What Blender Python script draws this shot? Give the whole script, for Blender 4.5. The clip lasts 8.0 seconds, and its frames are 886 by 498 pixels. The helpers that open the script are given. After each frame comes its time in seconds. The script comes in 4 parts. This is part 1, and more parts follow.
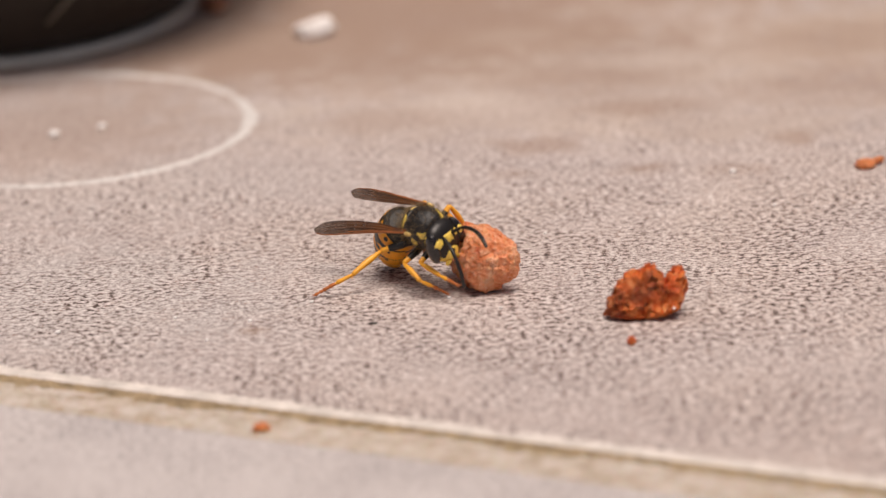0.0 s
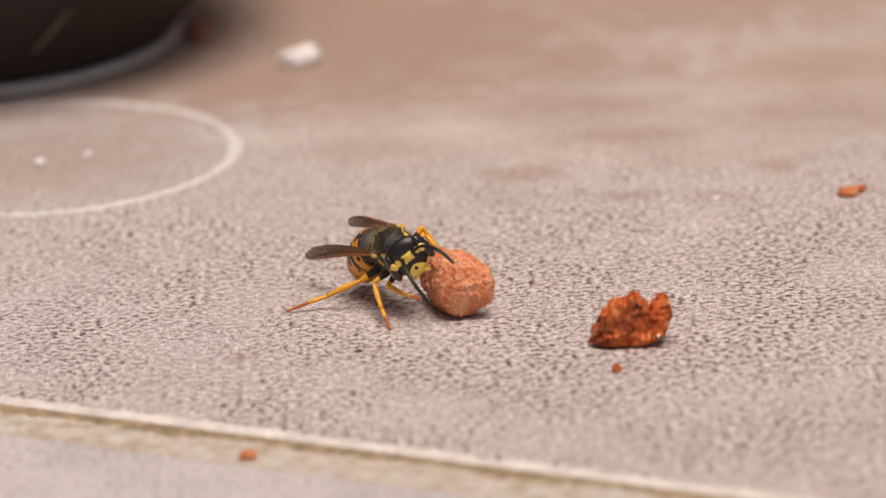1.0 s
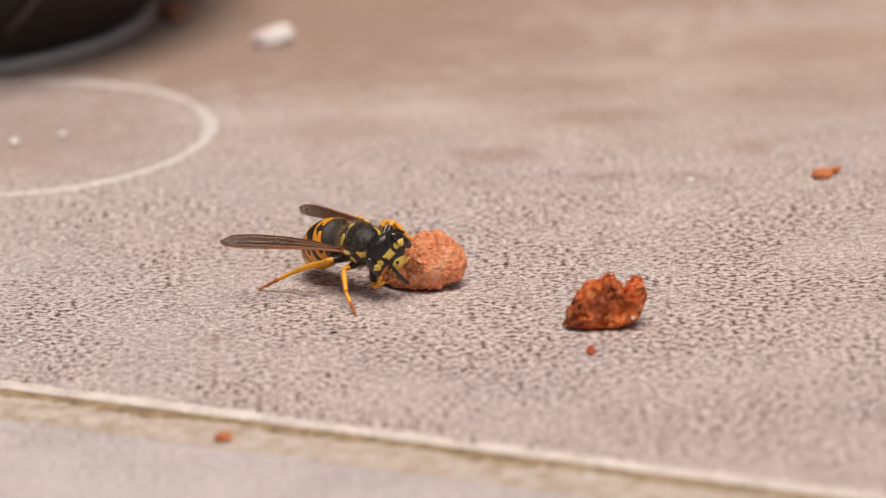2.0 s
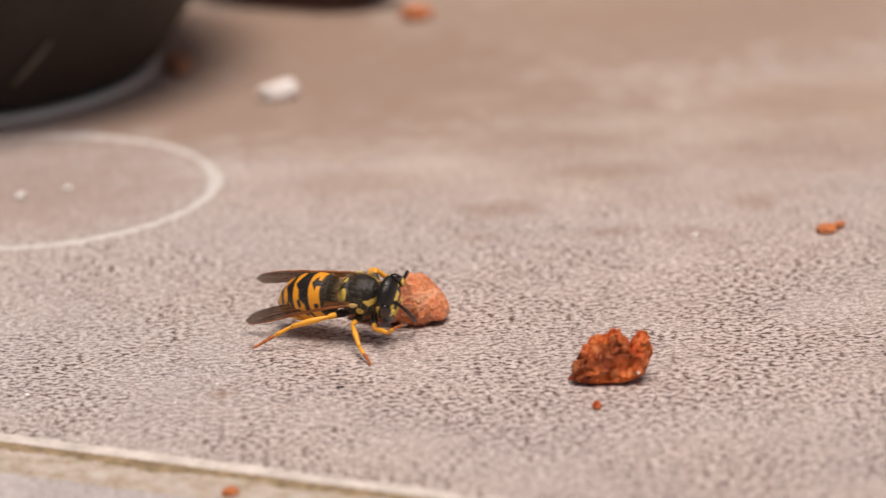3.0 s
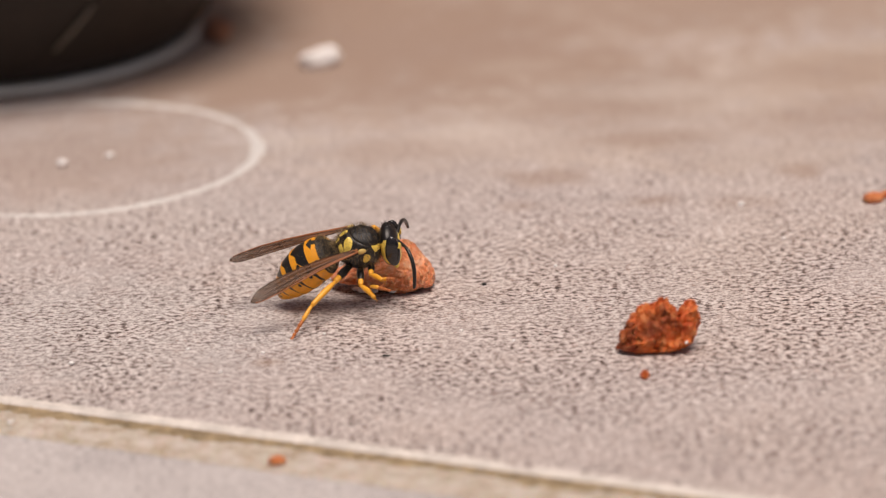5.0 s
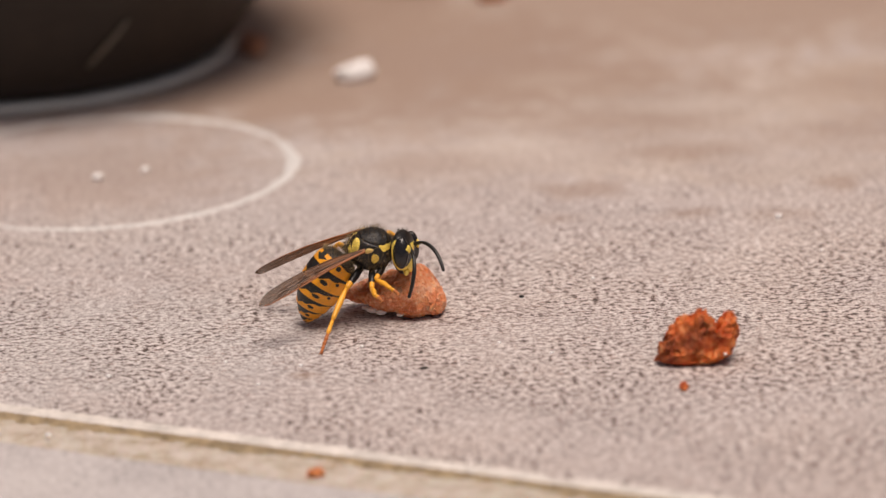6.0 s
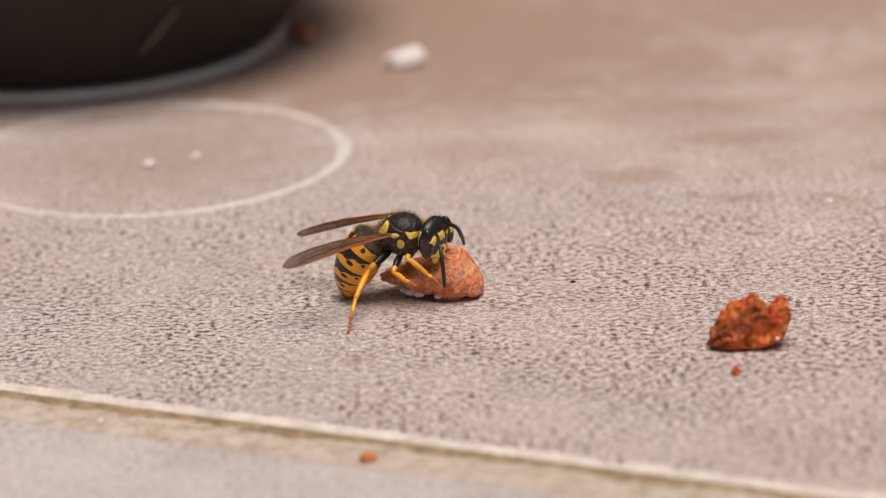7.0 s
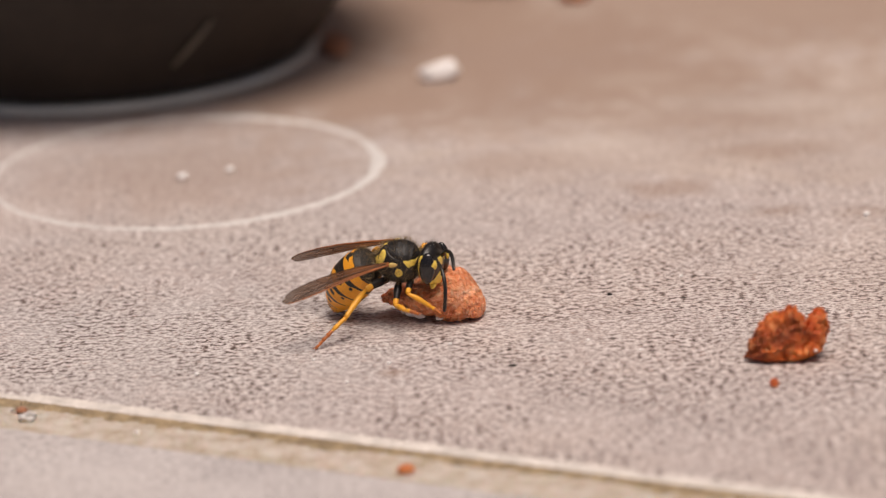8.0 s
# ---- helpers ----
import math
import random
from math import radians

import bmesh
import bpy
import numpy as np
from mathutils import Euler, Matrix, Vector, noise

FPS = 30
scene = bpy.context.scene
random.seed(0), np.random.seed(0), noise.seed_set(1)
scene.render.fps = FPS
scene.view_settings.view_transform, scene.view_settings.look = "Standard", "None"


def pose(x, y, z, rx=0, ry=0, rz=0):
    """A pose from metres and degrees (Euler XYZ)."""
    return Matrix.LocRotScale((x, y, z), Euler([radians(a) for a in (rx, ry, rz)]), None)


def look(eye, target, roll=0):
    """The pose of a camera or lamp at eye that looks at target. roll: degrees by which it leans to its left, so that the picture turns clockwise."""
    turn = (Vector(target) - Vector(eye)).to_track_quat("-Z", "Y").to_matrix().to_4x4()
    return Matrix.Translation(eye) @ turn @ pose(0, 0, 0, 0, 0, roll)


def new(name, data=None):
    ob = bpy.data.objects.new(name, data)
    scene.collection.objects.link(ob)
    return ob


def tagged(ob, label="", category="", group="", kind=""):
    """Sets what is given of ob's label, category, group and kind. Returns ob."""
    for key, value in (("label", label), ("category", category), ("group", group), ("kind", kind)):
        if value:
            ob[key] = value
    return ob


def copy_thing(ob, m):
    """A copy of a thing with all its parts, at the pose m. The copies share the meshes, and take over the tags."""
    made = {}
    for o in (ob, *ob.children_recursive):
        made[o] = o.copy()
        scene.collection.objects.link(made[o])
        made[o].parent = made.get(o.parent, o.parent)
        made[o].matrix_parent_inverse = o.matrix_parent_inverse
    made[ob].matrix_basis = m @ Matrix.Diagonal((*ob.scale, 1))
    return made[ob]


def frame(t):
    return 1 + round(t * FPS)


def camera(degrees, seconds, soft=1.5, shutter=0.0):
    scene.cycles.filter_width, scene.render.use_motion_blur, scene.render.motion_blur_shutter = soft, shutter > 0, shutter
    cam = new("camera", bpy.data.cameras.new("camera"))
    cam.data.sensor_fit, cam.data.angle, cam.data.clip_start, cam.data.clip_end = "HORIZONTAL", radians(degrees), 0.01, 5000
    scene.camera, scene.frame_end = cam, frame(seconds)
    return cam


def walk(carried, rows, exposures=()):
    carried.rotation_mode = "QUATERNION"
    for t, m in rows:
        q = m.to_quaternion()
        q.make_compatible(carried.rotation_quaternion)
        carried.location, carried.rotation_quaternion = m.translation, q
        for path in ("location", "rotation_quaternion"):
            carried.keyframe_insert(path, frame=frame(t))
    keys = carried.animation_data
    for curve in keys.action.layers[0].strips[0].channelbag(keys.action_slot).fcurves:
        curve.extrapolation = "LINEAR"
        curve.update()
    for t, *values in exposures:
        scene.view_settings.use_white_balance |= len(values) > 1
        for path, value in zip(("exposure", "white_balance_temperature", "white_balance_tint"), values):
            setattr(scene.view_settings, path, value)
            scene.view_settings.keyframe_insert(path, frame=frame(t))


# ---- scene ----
# A wasp on a stone terrace tile carries a lump of meat. Builders work in millimetres (MM).
MM = 0.001
cam = camera(12, 8.0, soft=1.2, shutter=0.4)
cam.data.dof.use_dof = True
cam.data.dof.focus_distance = 0.3835
cam.data.dof.aperture_fstop = 24.0
PATH = [
    (0, look((0.00713, -0.38646, 0.12221), (0.01248, -0.00656, -0.00285), -2.795)),
    (0.3, look((0.00709, -0.38639, 0.12280), (0.01280, -0.00617, -0.00129), -2.837)),
    (0.5, look((0.00706, -0.38634, 0.12319), (0.01407, -0.00578, 0.00020), -2.721)),
    (0.8, look((0.00679, -0.38739, 0.12312), (0.01452, -0.00660, 0.00088), -2.767)),
    (1, look((0.00660, -0.38808, 0.12307), (0.01402, -0.00751, 0.00016), -2.760)),
    (1.2, look((0.00630, -0.38808, 0.12258), (0.01371, -0.00792, -0.00162), -2.669)),
    (2.3, look((0.00602, -0.38825, 0.12448), (0.01680, -0.00863, -0.00110), -2.466)),
    (2.5, look((0.00490, -0.38809, 0.12452), (0.01581, -0.00767, 0.00137), -2.452)),
    (2.8, look((0.00501, -0.38858, 0.12473), (0.01456, -0.00752, 0.00346), -2.536)),
    (3, look((0.00508, -0.38891, 0.12486), (0.01604, -0.00785, 0.00373), -2.400)),
    (3.2, look((0.00492, -0.38866, 0.12473), (0.01715, -0.00781, 0.00305), -2.399)),
    (3.5, look((0.00468, -0.38828, 0.12455), (0.01732, -0.00804, 0.00102), -2.326)),
    (3.7, look((0.00433, -0.38793, 0.12425), (0.01537, -0.00771, 0.00051), -2.470)),
    (4, look((0.00382, -0.38741, 0.12380), (0.01318, -0.00720, -0.00011), -2.469)),
    (4.2, look((0.00370, -0.38708, 0.12537), (0.01320, -0.00721, 0.00043), -2.268)),
    (5.5, look((0.00250, -0.38663, 0.12345), (0.00986, -0.00616, 0.00022), -2.561)),
    (5.8, look((0.00214, -0.38639, 0.12331), (0.00882, -0.00578, 0.00047), -2.663)),
    (6, look((0.00191, -0.38623, 0.12321), (0.00824, -0.00528, 0.00140), -2.609)),
    (6.3, look((0.00208, -0.38642, 0.12303), (0.00695, -0.00516, 0.00213), -2.752)),
    (6.5, look((0.00219, -0.38655, 0.12290), (0.00553, -0.00533, 0.00182), -2.808)),
    (6.8, look((0.00178, -0.38651, 0.12267), (0.00393, -0.00571, 0.00025), -2.910)),
    (7, look((0.00151, -0.38649, 0.12252), (0.00332, -0.00561, 0.00035), -2.905)),
    (7.2, look((0.00144, -0.38638, 0.12228), (0.00300, -0.00508, 0.00141), -2.939)),
    (7.5, look((0.00133, -0.38621, 0.12194), (0.00221, -0.00476, 0.00155), -2.966)),
    (7.7, look((0.00080, -0.38598, 0.12180), (0.00190, -0.00449, 0.00154), -3.010)),
    (8, look((-0.00000, -0.38565, 0.12159), (-0.00000, -0.00416, 0.00131), -3.000)),
]
walk(cam, PATH, [(0.0, -0.04, 6740, 16), (8.0, -0.09, 6740, 16)])

# ---- light: bright overcast sky ----
world = bpy.data.worlds.new("sky")
scene.world = world
world.use_nodes = True
wn = world.node_tree
sky = wn.nodes.new("ShaderNodeTexSky")
sky.sky_type = "NISHITA"
sky.sun_disc = False
sky.sun_elevation = radians(77)
sky.sun_rotation = radians(160)
sky.air_density = 0.6
sky.dust_density = 6.0
sky.ozone_density = 0.0
wn.links.new(sky.outputs[0], wn.nodes["Background"].inputs["Color"])
wn.nodes["Background"].inputs["Strength"].default_value = 0.058
sun_data = bpy.data.lights.new("sun", "SUN")
sun_data.energy = 2.9
sun_data.angle = radians(34)
sun_data.color = (1.0, 0.92, 0.82)
sun = new("sun", sun_data)
sun.matrix_world = look((0.22, -0.50, 2.0), (0, 0, 0))


# ---- materials ----
def material(name, rough=0.5, metal=0.0):
    m = bpy.data.materials.new(name)
    m.use_nodes = True
    b = m.node_tree.nodes["Principled BSDF"]
    b.inputs["Roughness"].default_value = rough
    b.inputs["Metallic"].default_value = metal
    return m, m.node_tree, b


def node(nt, kind, **values):
    n = nt.nodes.new(kind)
    for k, v in values.items():
        n.inputs[k.replace("_", " ")].default_value = v
    return n


def coords(nt):
    return nt.nodes.new("ShaderNodeTexCoord").outputs["Object"]


def noise_tex(nt, vec, scale, detail=3.0, rough=0.55):
    n = node(nt, "ShaderNodeTexNoise", Scale=scale, Detail=detail, Roughness=rough)
    nt.links.new(vec, n.inputs["Vector"])
    return n.outputs["Fac"]


def ramp(nt, fac, stops):
    r = nt.nodes.new("ShaderNodeValToRGB")
    el = r.color_ramp.elements
    while len(el) < len(stops):
        el.new(0.5)
    for e, (p, c) in zip(el, stops):
        e.position, e.color = p, (*c, 1) if len(c) == 3 else c
    nt.links.new(fac, r.inputs["Fac"])
    return r.outputs["Color"]


def mix(nt, fac, a, b, kind="MIX"):
    m = nt.nodes.new("ShaderNodeMix")
    m.data_type, m.blend_type = "RGBA", kind
    for v, i in ((fac, 0), (a, 6), (b, 7)):
        if isinstance(v, (int, float)):
            m.inputs[i].default_value = v
        elif isinstance(v, tuple):
            m.inputs[i].default_value = (*v, 1)
        else:
            nt.links.new(v, m.inputs[i])
    return m.outputs[2]


def maths(nt, op, a, b=0.5, c=None):
    m = nt.nodes.new("ShaderNodeMath")
    m.operation = op
    for i, v in enumerate((a, b, c)):
        if v is None:
            continue
        if isinstance(v, (int, float)):
            m.inputs[i].default_value = v
        else:
            nt.links.new(v, m.inputs[i])
    return m.outputs[0]


def bump(nt, b, height, strength, distance):
    n = node(nt, "ShaderNodeBump", Strength=strength, Distance=distance)
    nt.links.new(height, n.inputs["Height"])
    nt.links.new(n.outputs["Normal"], b.inputs["Normal"])


def spot_mask(nt, vec, places):
    """Soft blots: (x, y, rx, ry, strength) in millimetres, with frayed borders."""
    fray = noise_tex(nt, vec, 260, 4)
    total = None
    for x, y, rx, ry, power in places:
        mp = nt.nodes.new("ShaderNodeMapping")
        mp.inputs["Location"].default_value = (-x / rx, -y / ry, 0)
        mp.inputs["Scale"].default_value = (1000 / rx, 1000 / ry, 0)
        nt.links.new(vec, mp.inputs["Vector"])
        ln = nt.nodes.new("ShaderNodeVectorMath")
        ln.operation = "LENGTH"
        nt.links.new(mp.outputs[0], ln.inputs[0])
        d = maths(nt, "ADD", ln.outputs["Value"], maths(nt, "MULTIPLY_ADD", fray, 1.6, -0.8))
        s = nt.nodes.new("ShaderNodeMapRange")
        s.interpolation_type = "SMOOTHSTEP"
        s.inputs["From Min"].default_value, s.inputs["From Max"].default_value = 1.1, 0.3
        s.inputs["To Max"].default_value = power
        nt.links.new(d, s.inputs["Value"])
        total = s.outputs[0] if total is None else maths(nt, "MAXIMUM", total, s.outputs[0])
    return total


def stone_material(name="speckled_stone", pale=0.0):
    """Flecked terrace stone; pale = how far a bleached, lime-washed film covers it."""
    m, nt, b = material(name, 0.62)
    geo = nt.nodes.new("ShaderNodeNewGeometry")
    vec = geo.outputs["Position"]
    broad = noise_tex(nt, vec, 34, 4)
    cloud = noise_tex(nt, vec, 75, 5, 0.6)
    mid = noise_tex(nt, vec, 330, 5, 0.65)
    grit = noise_tex(nt, vec, 3500, 2.0, 0.5)
    warp = node(nt, "ShaderNodeMapping")
    warp.inputs["Scale"].default_value = (0.85, 1.0, 1.0)
    nt.links.new(vec, warp.inputs["Vector"])
    fleck = noise_tex(nt, warp.outputs[0], 1800, 2.8, 0.6)
    rust = noise_tex(nt, warp.outputs[0], 1500, 2.5, 0.6)
    base = ramp(nt, broad, [(0.36, (0.44, 0.42, 0.445)), (0.50, (0.54, 0.485, 0.475)), (0.64, (0.60, 0.495, 0.43))])
    base = mix(nt, 0.5, base, ramp(nt, cloud, [(0.32, (0.36, 0.30, 0.285)), (0.5, (0.57, 0.49, 0.46)), (0.70, (0.72, 0.65, 0.62))]))
    base = mix(nt, 0.5, base, ramp(nt, mid, [(0.30, (0.36, 0.295, 0.27)), (0.52, (0.56, 0.475, 0.44)), (0.74, (0.72, 0.65, 0.62))]))
    base = mix(nt, spot_mask(nt, vec, GREY), base, mix(nt, 0.5, base, (0.52, 0.52, 0.52)))
    patch = ramp(nt, noise_tex(nt, vec, 62, 6, 0.68), [(0.40, (0.15, 0.15, 0.15)), (0.54, (1, 1, 1))])
    patch = maths(nt, "MULTIPLY", patch, maths(nt, "SUBTRACT", 1.0, spot_mask(nt, vec, WORN)))
    base = mix(nt, maths(nt, "MULTIPLY", ramp(nt, grit, [(0.42, (1, 1, 1)), (0.51, (0, 0, 0))]), 0.70), base, (0.22, 0.17, 0.155))
    base = mix(nt, maths(nt, "MULTIPLY", ramp(nt, fleck, [(0.51, (0, 0, 0)), (0.60, (1, 1, 1))]), 0.46), base, (0.84, 0.80, 0.77))
    base = mix(nt, maths(nt, "MULTIPLY", ramp(nt, fleck, [(0.42, (1, 1, 1)), (0.465, (0, 0, 0))]), patch), base, (0.125, 0.082, 0.070))
    base = mix(nt, maths(nt, "MULTIPLY", ramp(nt, rust, [(0.62, (0, 0, 0)), (0.68, (1, 1, 1))]), 0.5), base, (0.30, 0.16, 0.11))
    base = mix(nt, maths(nt, "MULTIPLY", ramp(nt, fleck, [(0.335, (1, 1, 1)), (0.385, (0, 0, 0))]), patch), base, (0.045, 0.034, 0.030))
    tan = ramp(nt, cloud, [(0.32, (0.38, 0.275, 0.19)), (0.7, (0.52, 0.40, 0.29))])
    base = mix(nt, spot_mask(nt, vec, TAN), base, tan)
    # brown stains, plus shade round the bowl mixed into the stone's colour
    stain_shade = spot_mask(nt, vec, STAINS_AND_SHADE)
    base = mix(nt, stain_shade, base, (0.33, 0.23, 0.178))
    base = mix(nt, spot_mask(nt, vec, PALE), base, (0.66, 0.60, 0.55))
    if pale:
        base = mix(nt, pale, base, ramp(nt, cloud, [(0.32, (0.47, 0.455, 0.46)), (0.7, (0.65, 0.63, 0.625))]))
    nt.links.new(base, b.inputs["Base Color"])
    hgt = maths(nt, "ADD", maths(nt, "MULTIPLY", fleck, 0.7), maths(nt, "MULTIPLY", mid, 0.6))
    bump(nt, b, hgt, 0.16, 0.0004)
    return m


# Small spots are stains; wide ones by the bowl also paint its shade.
STAINS_AND_SHADE = [(41, 5, 5, 2.6, 0.40), (33, 6.5, 4, 2.5, 0.5), (23, 16.5, 6, 3.5, 0.55), (34, 28, 9, 4, 0.55), (48, 14, 3.5, 3, 0.55),
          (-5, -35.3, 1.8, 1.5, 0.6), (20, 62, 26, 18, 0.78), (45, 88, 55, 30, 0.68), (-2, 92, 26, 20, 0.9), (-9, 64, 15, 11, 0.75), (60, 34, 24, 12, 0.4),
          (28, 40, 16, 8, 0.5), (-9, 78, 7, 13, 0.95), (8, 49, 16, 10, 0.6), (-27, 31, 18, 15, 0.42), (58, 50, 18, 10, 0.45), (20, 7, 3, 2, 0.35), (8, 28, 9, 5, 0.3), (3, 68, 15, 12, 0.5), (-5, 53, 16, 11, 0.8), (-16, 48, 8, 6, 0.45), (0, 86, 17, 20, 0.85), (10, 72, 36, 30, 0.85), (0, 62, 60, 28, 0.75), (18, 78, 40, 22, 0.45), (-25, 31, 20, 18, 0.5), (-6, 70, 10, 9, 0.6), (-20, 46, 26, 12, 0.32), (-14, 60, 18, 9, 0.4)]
TAN = [(42, 92, 75, 42, 0.5), (66, 52, 34, 18, 0.5), (0, 92, 30, 26, 0.6), (24, 56, 26, 12, 0.5), (45, 20, 18, 9, 0.25), (38, 48, 62, 24, 0.38), (32, 30, 55, 16, 0.25), (-4, 58, 26, 18, 0.4)]
WORN = [(15, 70, 150, 88, 0.8), (55, 30, 60, 36, 0.6), (-35, 45, 60, 50, 0.25)]
GREY = [(-28, -24, 36, 22, 0.8), (-20, 8, 30, 14, 0.4), (-22, 34, 24, 16, 0.5)]
PALE = [(22, 58, 7, 4, 0.15), (36, 45, 10, 4, 0.2), (30, 66, 6, 3, 0.12), (16, 34, 8, 4, 0.3), (46, 38, 8, 3, 0.2), (-3, 34, 6, 4, 0.25)]


def plain(name, colour, rough, spread=0.25, scale=900, relief=0.0, dist=0.0002, coat=0.0, sub=0.0):
    """A surface with mottled colour and fine grain."""
    m, nt, b = material(name, rough)
    vec = coords(nt)
    n1, n2 = noise_tex(nt, vec, scale, 4), noise_tex(nt, vec, scale * 5, 3)
    lo, hi = tuple(c * (1 - spread) for c in colour), tuple(min(1, c * (1 + spread)) for c in colour)
    c = mix(nt, 0.35, ramp(nt, n1, [(0.3, lo), (0.7, hi)]), ramp(nt, n2, [(0.3, lo), (0.7, hi)]))
    nt.links.new(c, b.inputs["Base Color"])
    b.inputs["Coat Weight"].default_value = coat
    b.inputs["Subsurface Weight"].default_value = sub
    b.inputs["Subsurface Radius"].default_value = (0.0008, 0.0004, 0.0002)
    if relief:
        bump(nt, b, n2, relief, dist)
    return m


def meat_material(name, stops, char=0.0, wet=0.40):
    m, nt, b = material(name, wet)
    vec = coords(nt)
    n1, n2, n3 = noise_tex(nt, vec, 520, 5, 0.7), noise_tex(nt, vec, 2200, 4, 0.65), noise_tex(nt, vec, 230, 3)
    c = ramp(nt, n1, stops)
    c = mix(nt, maths(nt, "MULTIPLY", ramp(nt, n2, [(0.50, (0, 0, 0)), (0.66, (1, 1, 1))]), 0.55), c, stops[-1][1])
    if char:
        c = mix(nt, maths(nt, "MULTIPLY", ramp(nt, n3, [(0.40, (1, 1, 1)), (0.53, (0, 0, 0))]), char), c, (0.040, 0.012, 0.008))
    nt.links.new(c, b.inputs["Base Color"])
    b.inputs["Subsurface Weight"].default_value = 0.25
    b.inputs["Subsurface Radius"].default_value = (0.0010, 0.0004, 0.0002)
    nt.links.new(ramp(nt, n2, [(0.3, (wet - 0.14,) * 3), (0.7, (wet + 0.3,) * 3)]), b.inputs["Roughness"])
    hgt = maths(nt, "ADD", maths(nt, "MULTIPLY", n2, 0.7), maths(nt, "MULTIPLY", n1, 0.5))
    bump(nt, b, hgt, 1.0, 0.0007)
    return m


def wing_material():
    m, nt, b = material("amber_wing_membrane", 0.40)
    b.inputs["Specular IOR Level"].default_value = 0.3
    vec = coords(nt)
    axis = nt.nodes.new("ShaderNodeSeparateXYZ")
    nt.links.new(vec, axis.inputs[0])
    along = maths(nt, "MULTIPLY", axis.outputs["X"], 1000 / 11.3)
    c = mix(nt, 0.5, ramp(nt, noise_tex(nt, vec, 500, 3), [(0.3, (0.075, 0.030, 0.013)), (0.7, (0.18, 0.080, 0.036))]),
            ramp(nt, along, [(0.05, (0.40, 0.13, 0.025)), (0.45, (0.16, 0.062, 0.020)), (0.95, (0.10, 0.066, 0.042))]))
    nt.links.new(c, b.inputs["Base Color"])
    nt.links.new(ramp(nt, maths(nt, "ADD", along, maths(nt, "MULTIPLY_ADD", noise_tex(nt, vec, 700, 3), 0.8, -0.4)), [(0.25, (0.88, 0.88, 0.88)), (1.0, (0.58, 0.58, 0.58))]), b.inputs["Alpha"])
    bump(nt, b, noise_tex(nt, vec, 2500, 2), 0.4, 0.00008)
    return m


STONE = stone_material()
PALE_STONE = stone_material("bleached_stone", 0.55)
GROUT = meat_material("sandy_grout", [(0.30, (0.34, 0.23, 0.12)), (0.44, (0.52, 0.43, 0.33)), (0.58, (0.64, 0.57, 0.50)), (0.75, (0.74, 0.68, 0.62))], wet=0.7)
DIRT = plain("brown_joint_dirt", (0.40, 0.30, 0.18), 0.9, 0.5, 700, 1.0, 0.0006)
LIP = plain("worn_pale_tile_edge", (0.67, 0.62, 0.57), 0.7, 0.26, 420, 0.6, 0.0004)
LIME = plain("limescale", (0.66, 0.635, 0.61), 0.75, 0.14, 700, 0.5, 0.0003)
BLACK_GLAZE = plain("black_plastic", (0.023, 0.016, 0.012), 0.5, 0.3, 120, 0.15, 0.0003)
BLACK_GLAZE.node_tree.nodes["Principled BSDF"].inputs["Specular IOR Level"].default_value = 0.25
RIM_GREY = plain("grey_rim", (0.68, 0.68, 0.62), 0.32, 0.12, 160, 0.1)
RIM_GREY.node_tree.nodes["Principled BSDF"].inputs["Metallic"].default_value = 0.3
WHITE = plain("white_crumb", (0.93, 0.90, 0.88), 0.7, 0.06, 600, 0.5, 0.0004)
SALT = plain("salt_grain", (0.92, 0.90, 0.88), 0.2, 0.04, 900)
DARKBROWN = plain("dark_brown_stone", (0.095, 0.042, 0.034), 0.5, 0.5, 160, 0.4, 0.0006)
WOOD = plain("brown_timber", (0.17, 0.10, 0.055), 0.6, 0.3, 14, 0.3, 0.002)
STRAW = plain("dry_straw", (0.33, 0.25, 0.17), 0.6, 0.2, 900)
GREY_STREAK = plain("greyish_streak", (0.15, 0.125, 0.095), 0.7, 0.2, 900)
MEAT = meat_material("cooked_pink_meat", [(0.26, (0.50, 0.095, 0.032)), (0.41, (0.80, 0.25, 0.095)), (0.58, (0.90, 0.36, 0.17)), (0.76, (0.95, 0.60, 0.40))], wet=0.30)
CHAR_MEAT = meat_material("charred_red_meat", [(0.28, (0.34, 0.046, 0.012)), (0.42, (0.74, 0.12, 0.020)), (0.58, (0.86, 0.21, 0.034)), (0.78, (0.90, 0.43, 0.19))], 0.5)
SCRAP = plain("dry_brown_scrap", (0.46, 0.20, 0.11), 0.7, 0.3, 500, 0.4, 0.0004)
CRUMB_MEAT = meat_material("orange_crumb", [(0.28, (0.55, 0.13, 0.04)), (0.5, (0.78, 0.25, 0.08)), (0.75, (0.86, 0.40, 0.18))], 0.12)
BLACK = plain("black_cuticle", (0.014, 0.012, 0.011), 0.34, 0.3, 2500, 0.25, 0.00006)
DUSKY = plain("dusky_brown_cuticle", (0.022, 0.017, 0.012), 0.55, 0.35, 2500, 0.3, 0.00008)
DULL_BLACK = plain("dull_black_cuticle", (0.013, 0.011, 0.010), 0.40, 0.35, 3000, 0.5, 0.00008)
YELLOW = plain("lemon_cuticle", (0.90, 0.66, 0.12), 0.38, 0.12, 1500, 0.15, 0.00005)
ORANGE = plain("orange_yellow_cuticle", (0.86, 0.355, 0.020), 0.36, 0.14, 1500, 0.15, 0.00005)
TEGULA = plain("amber_scale", (0.72, 0.50, 0.16), 0.4, 0.35, 1800)
LEG = plain("yellow_leg", (0.86, 0.40, 0.035), 0.4, 0.14, 1500)
TARSUS = plain("rusty_foot", (0.50, 0.15, 0.035), 0.45, 0.25, 2500)
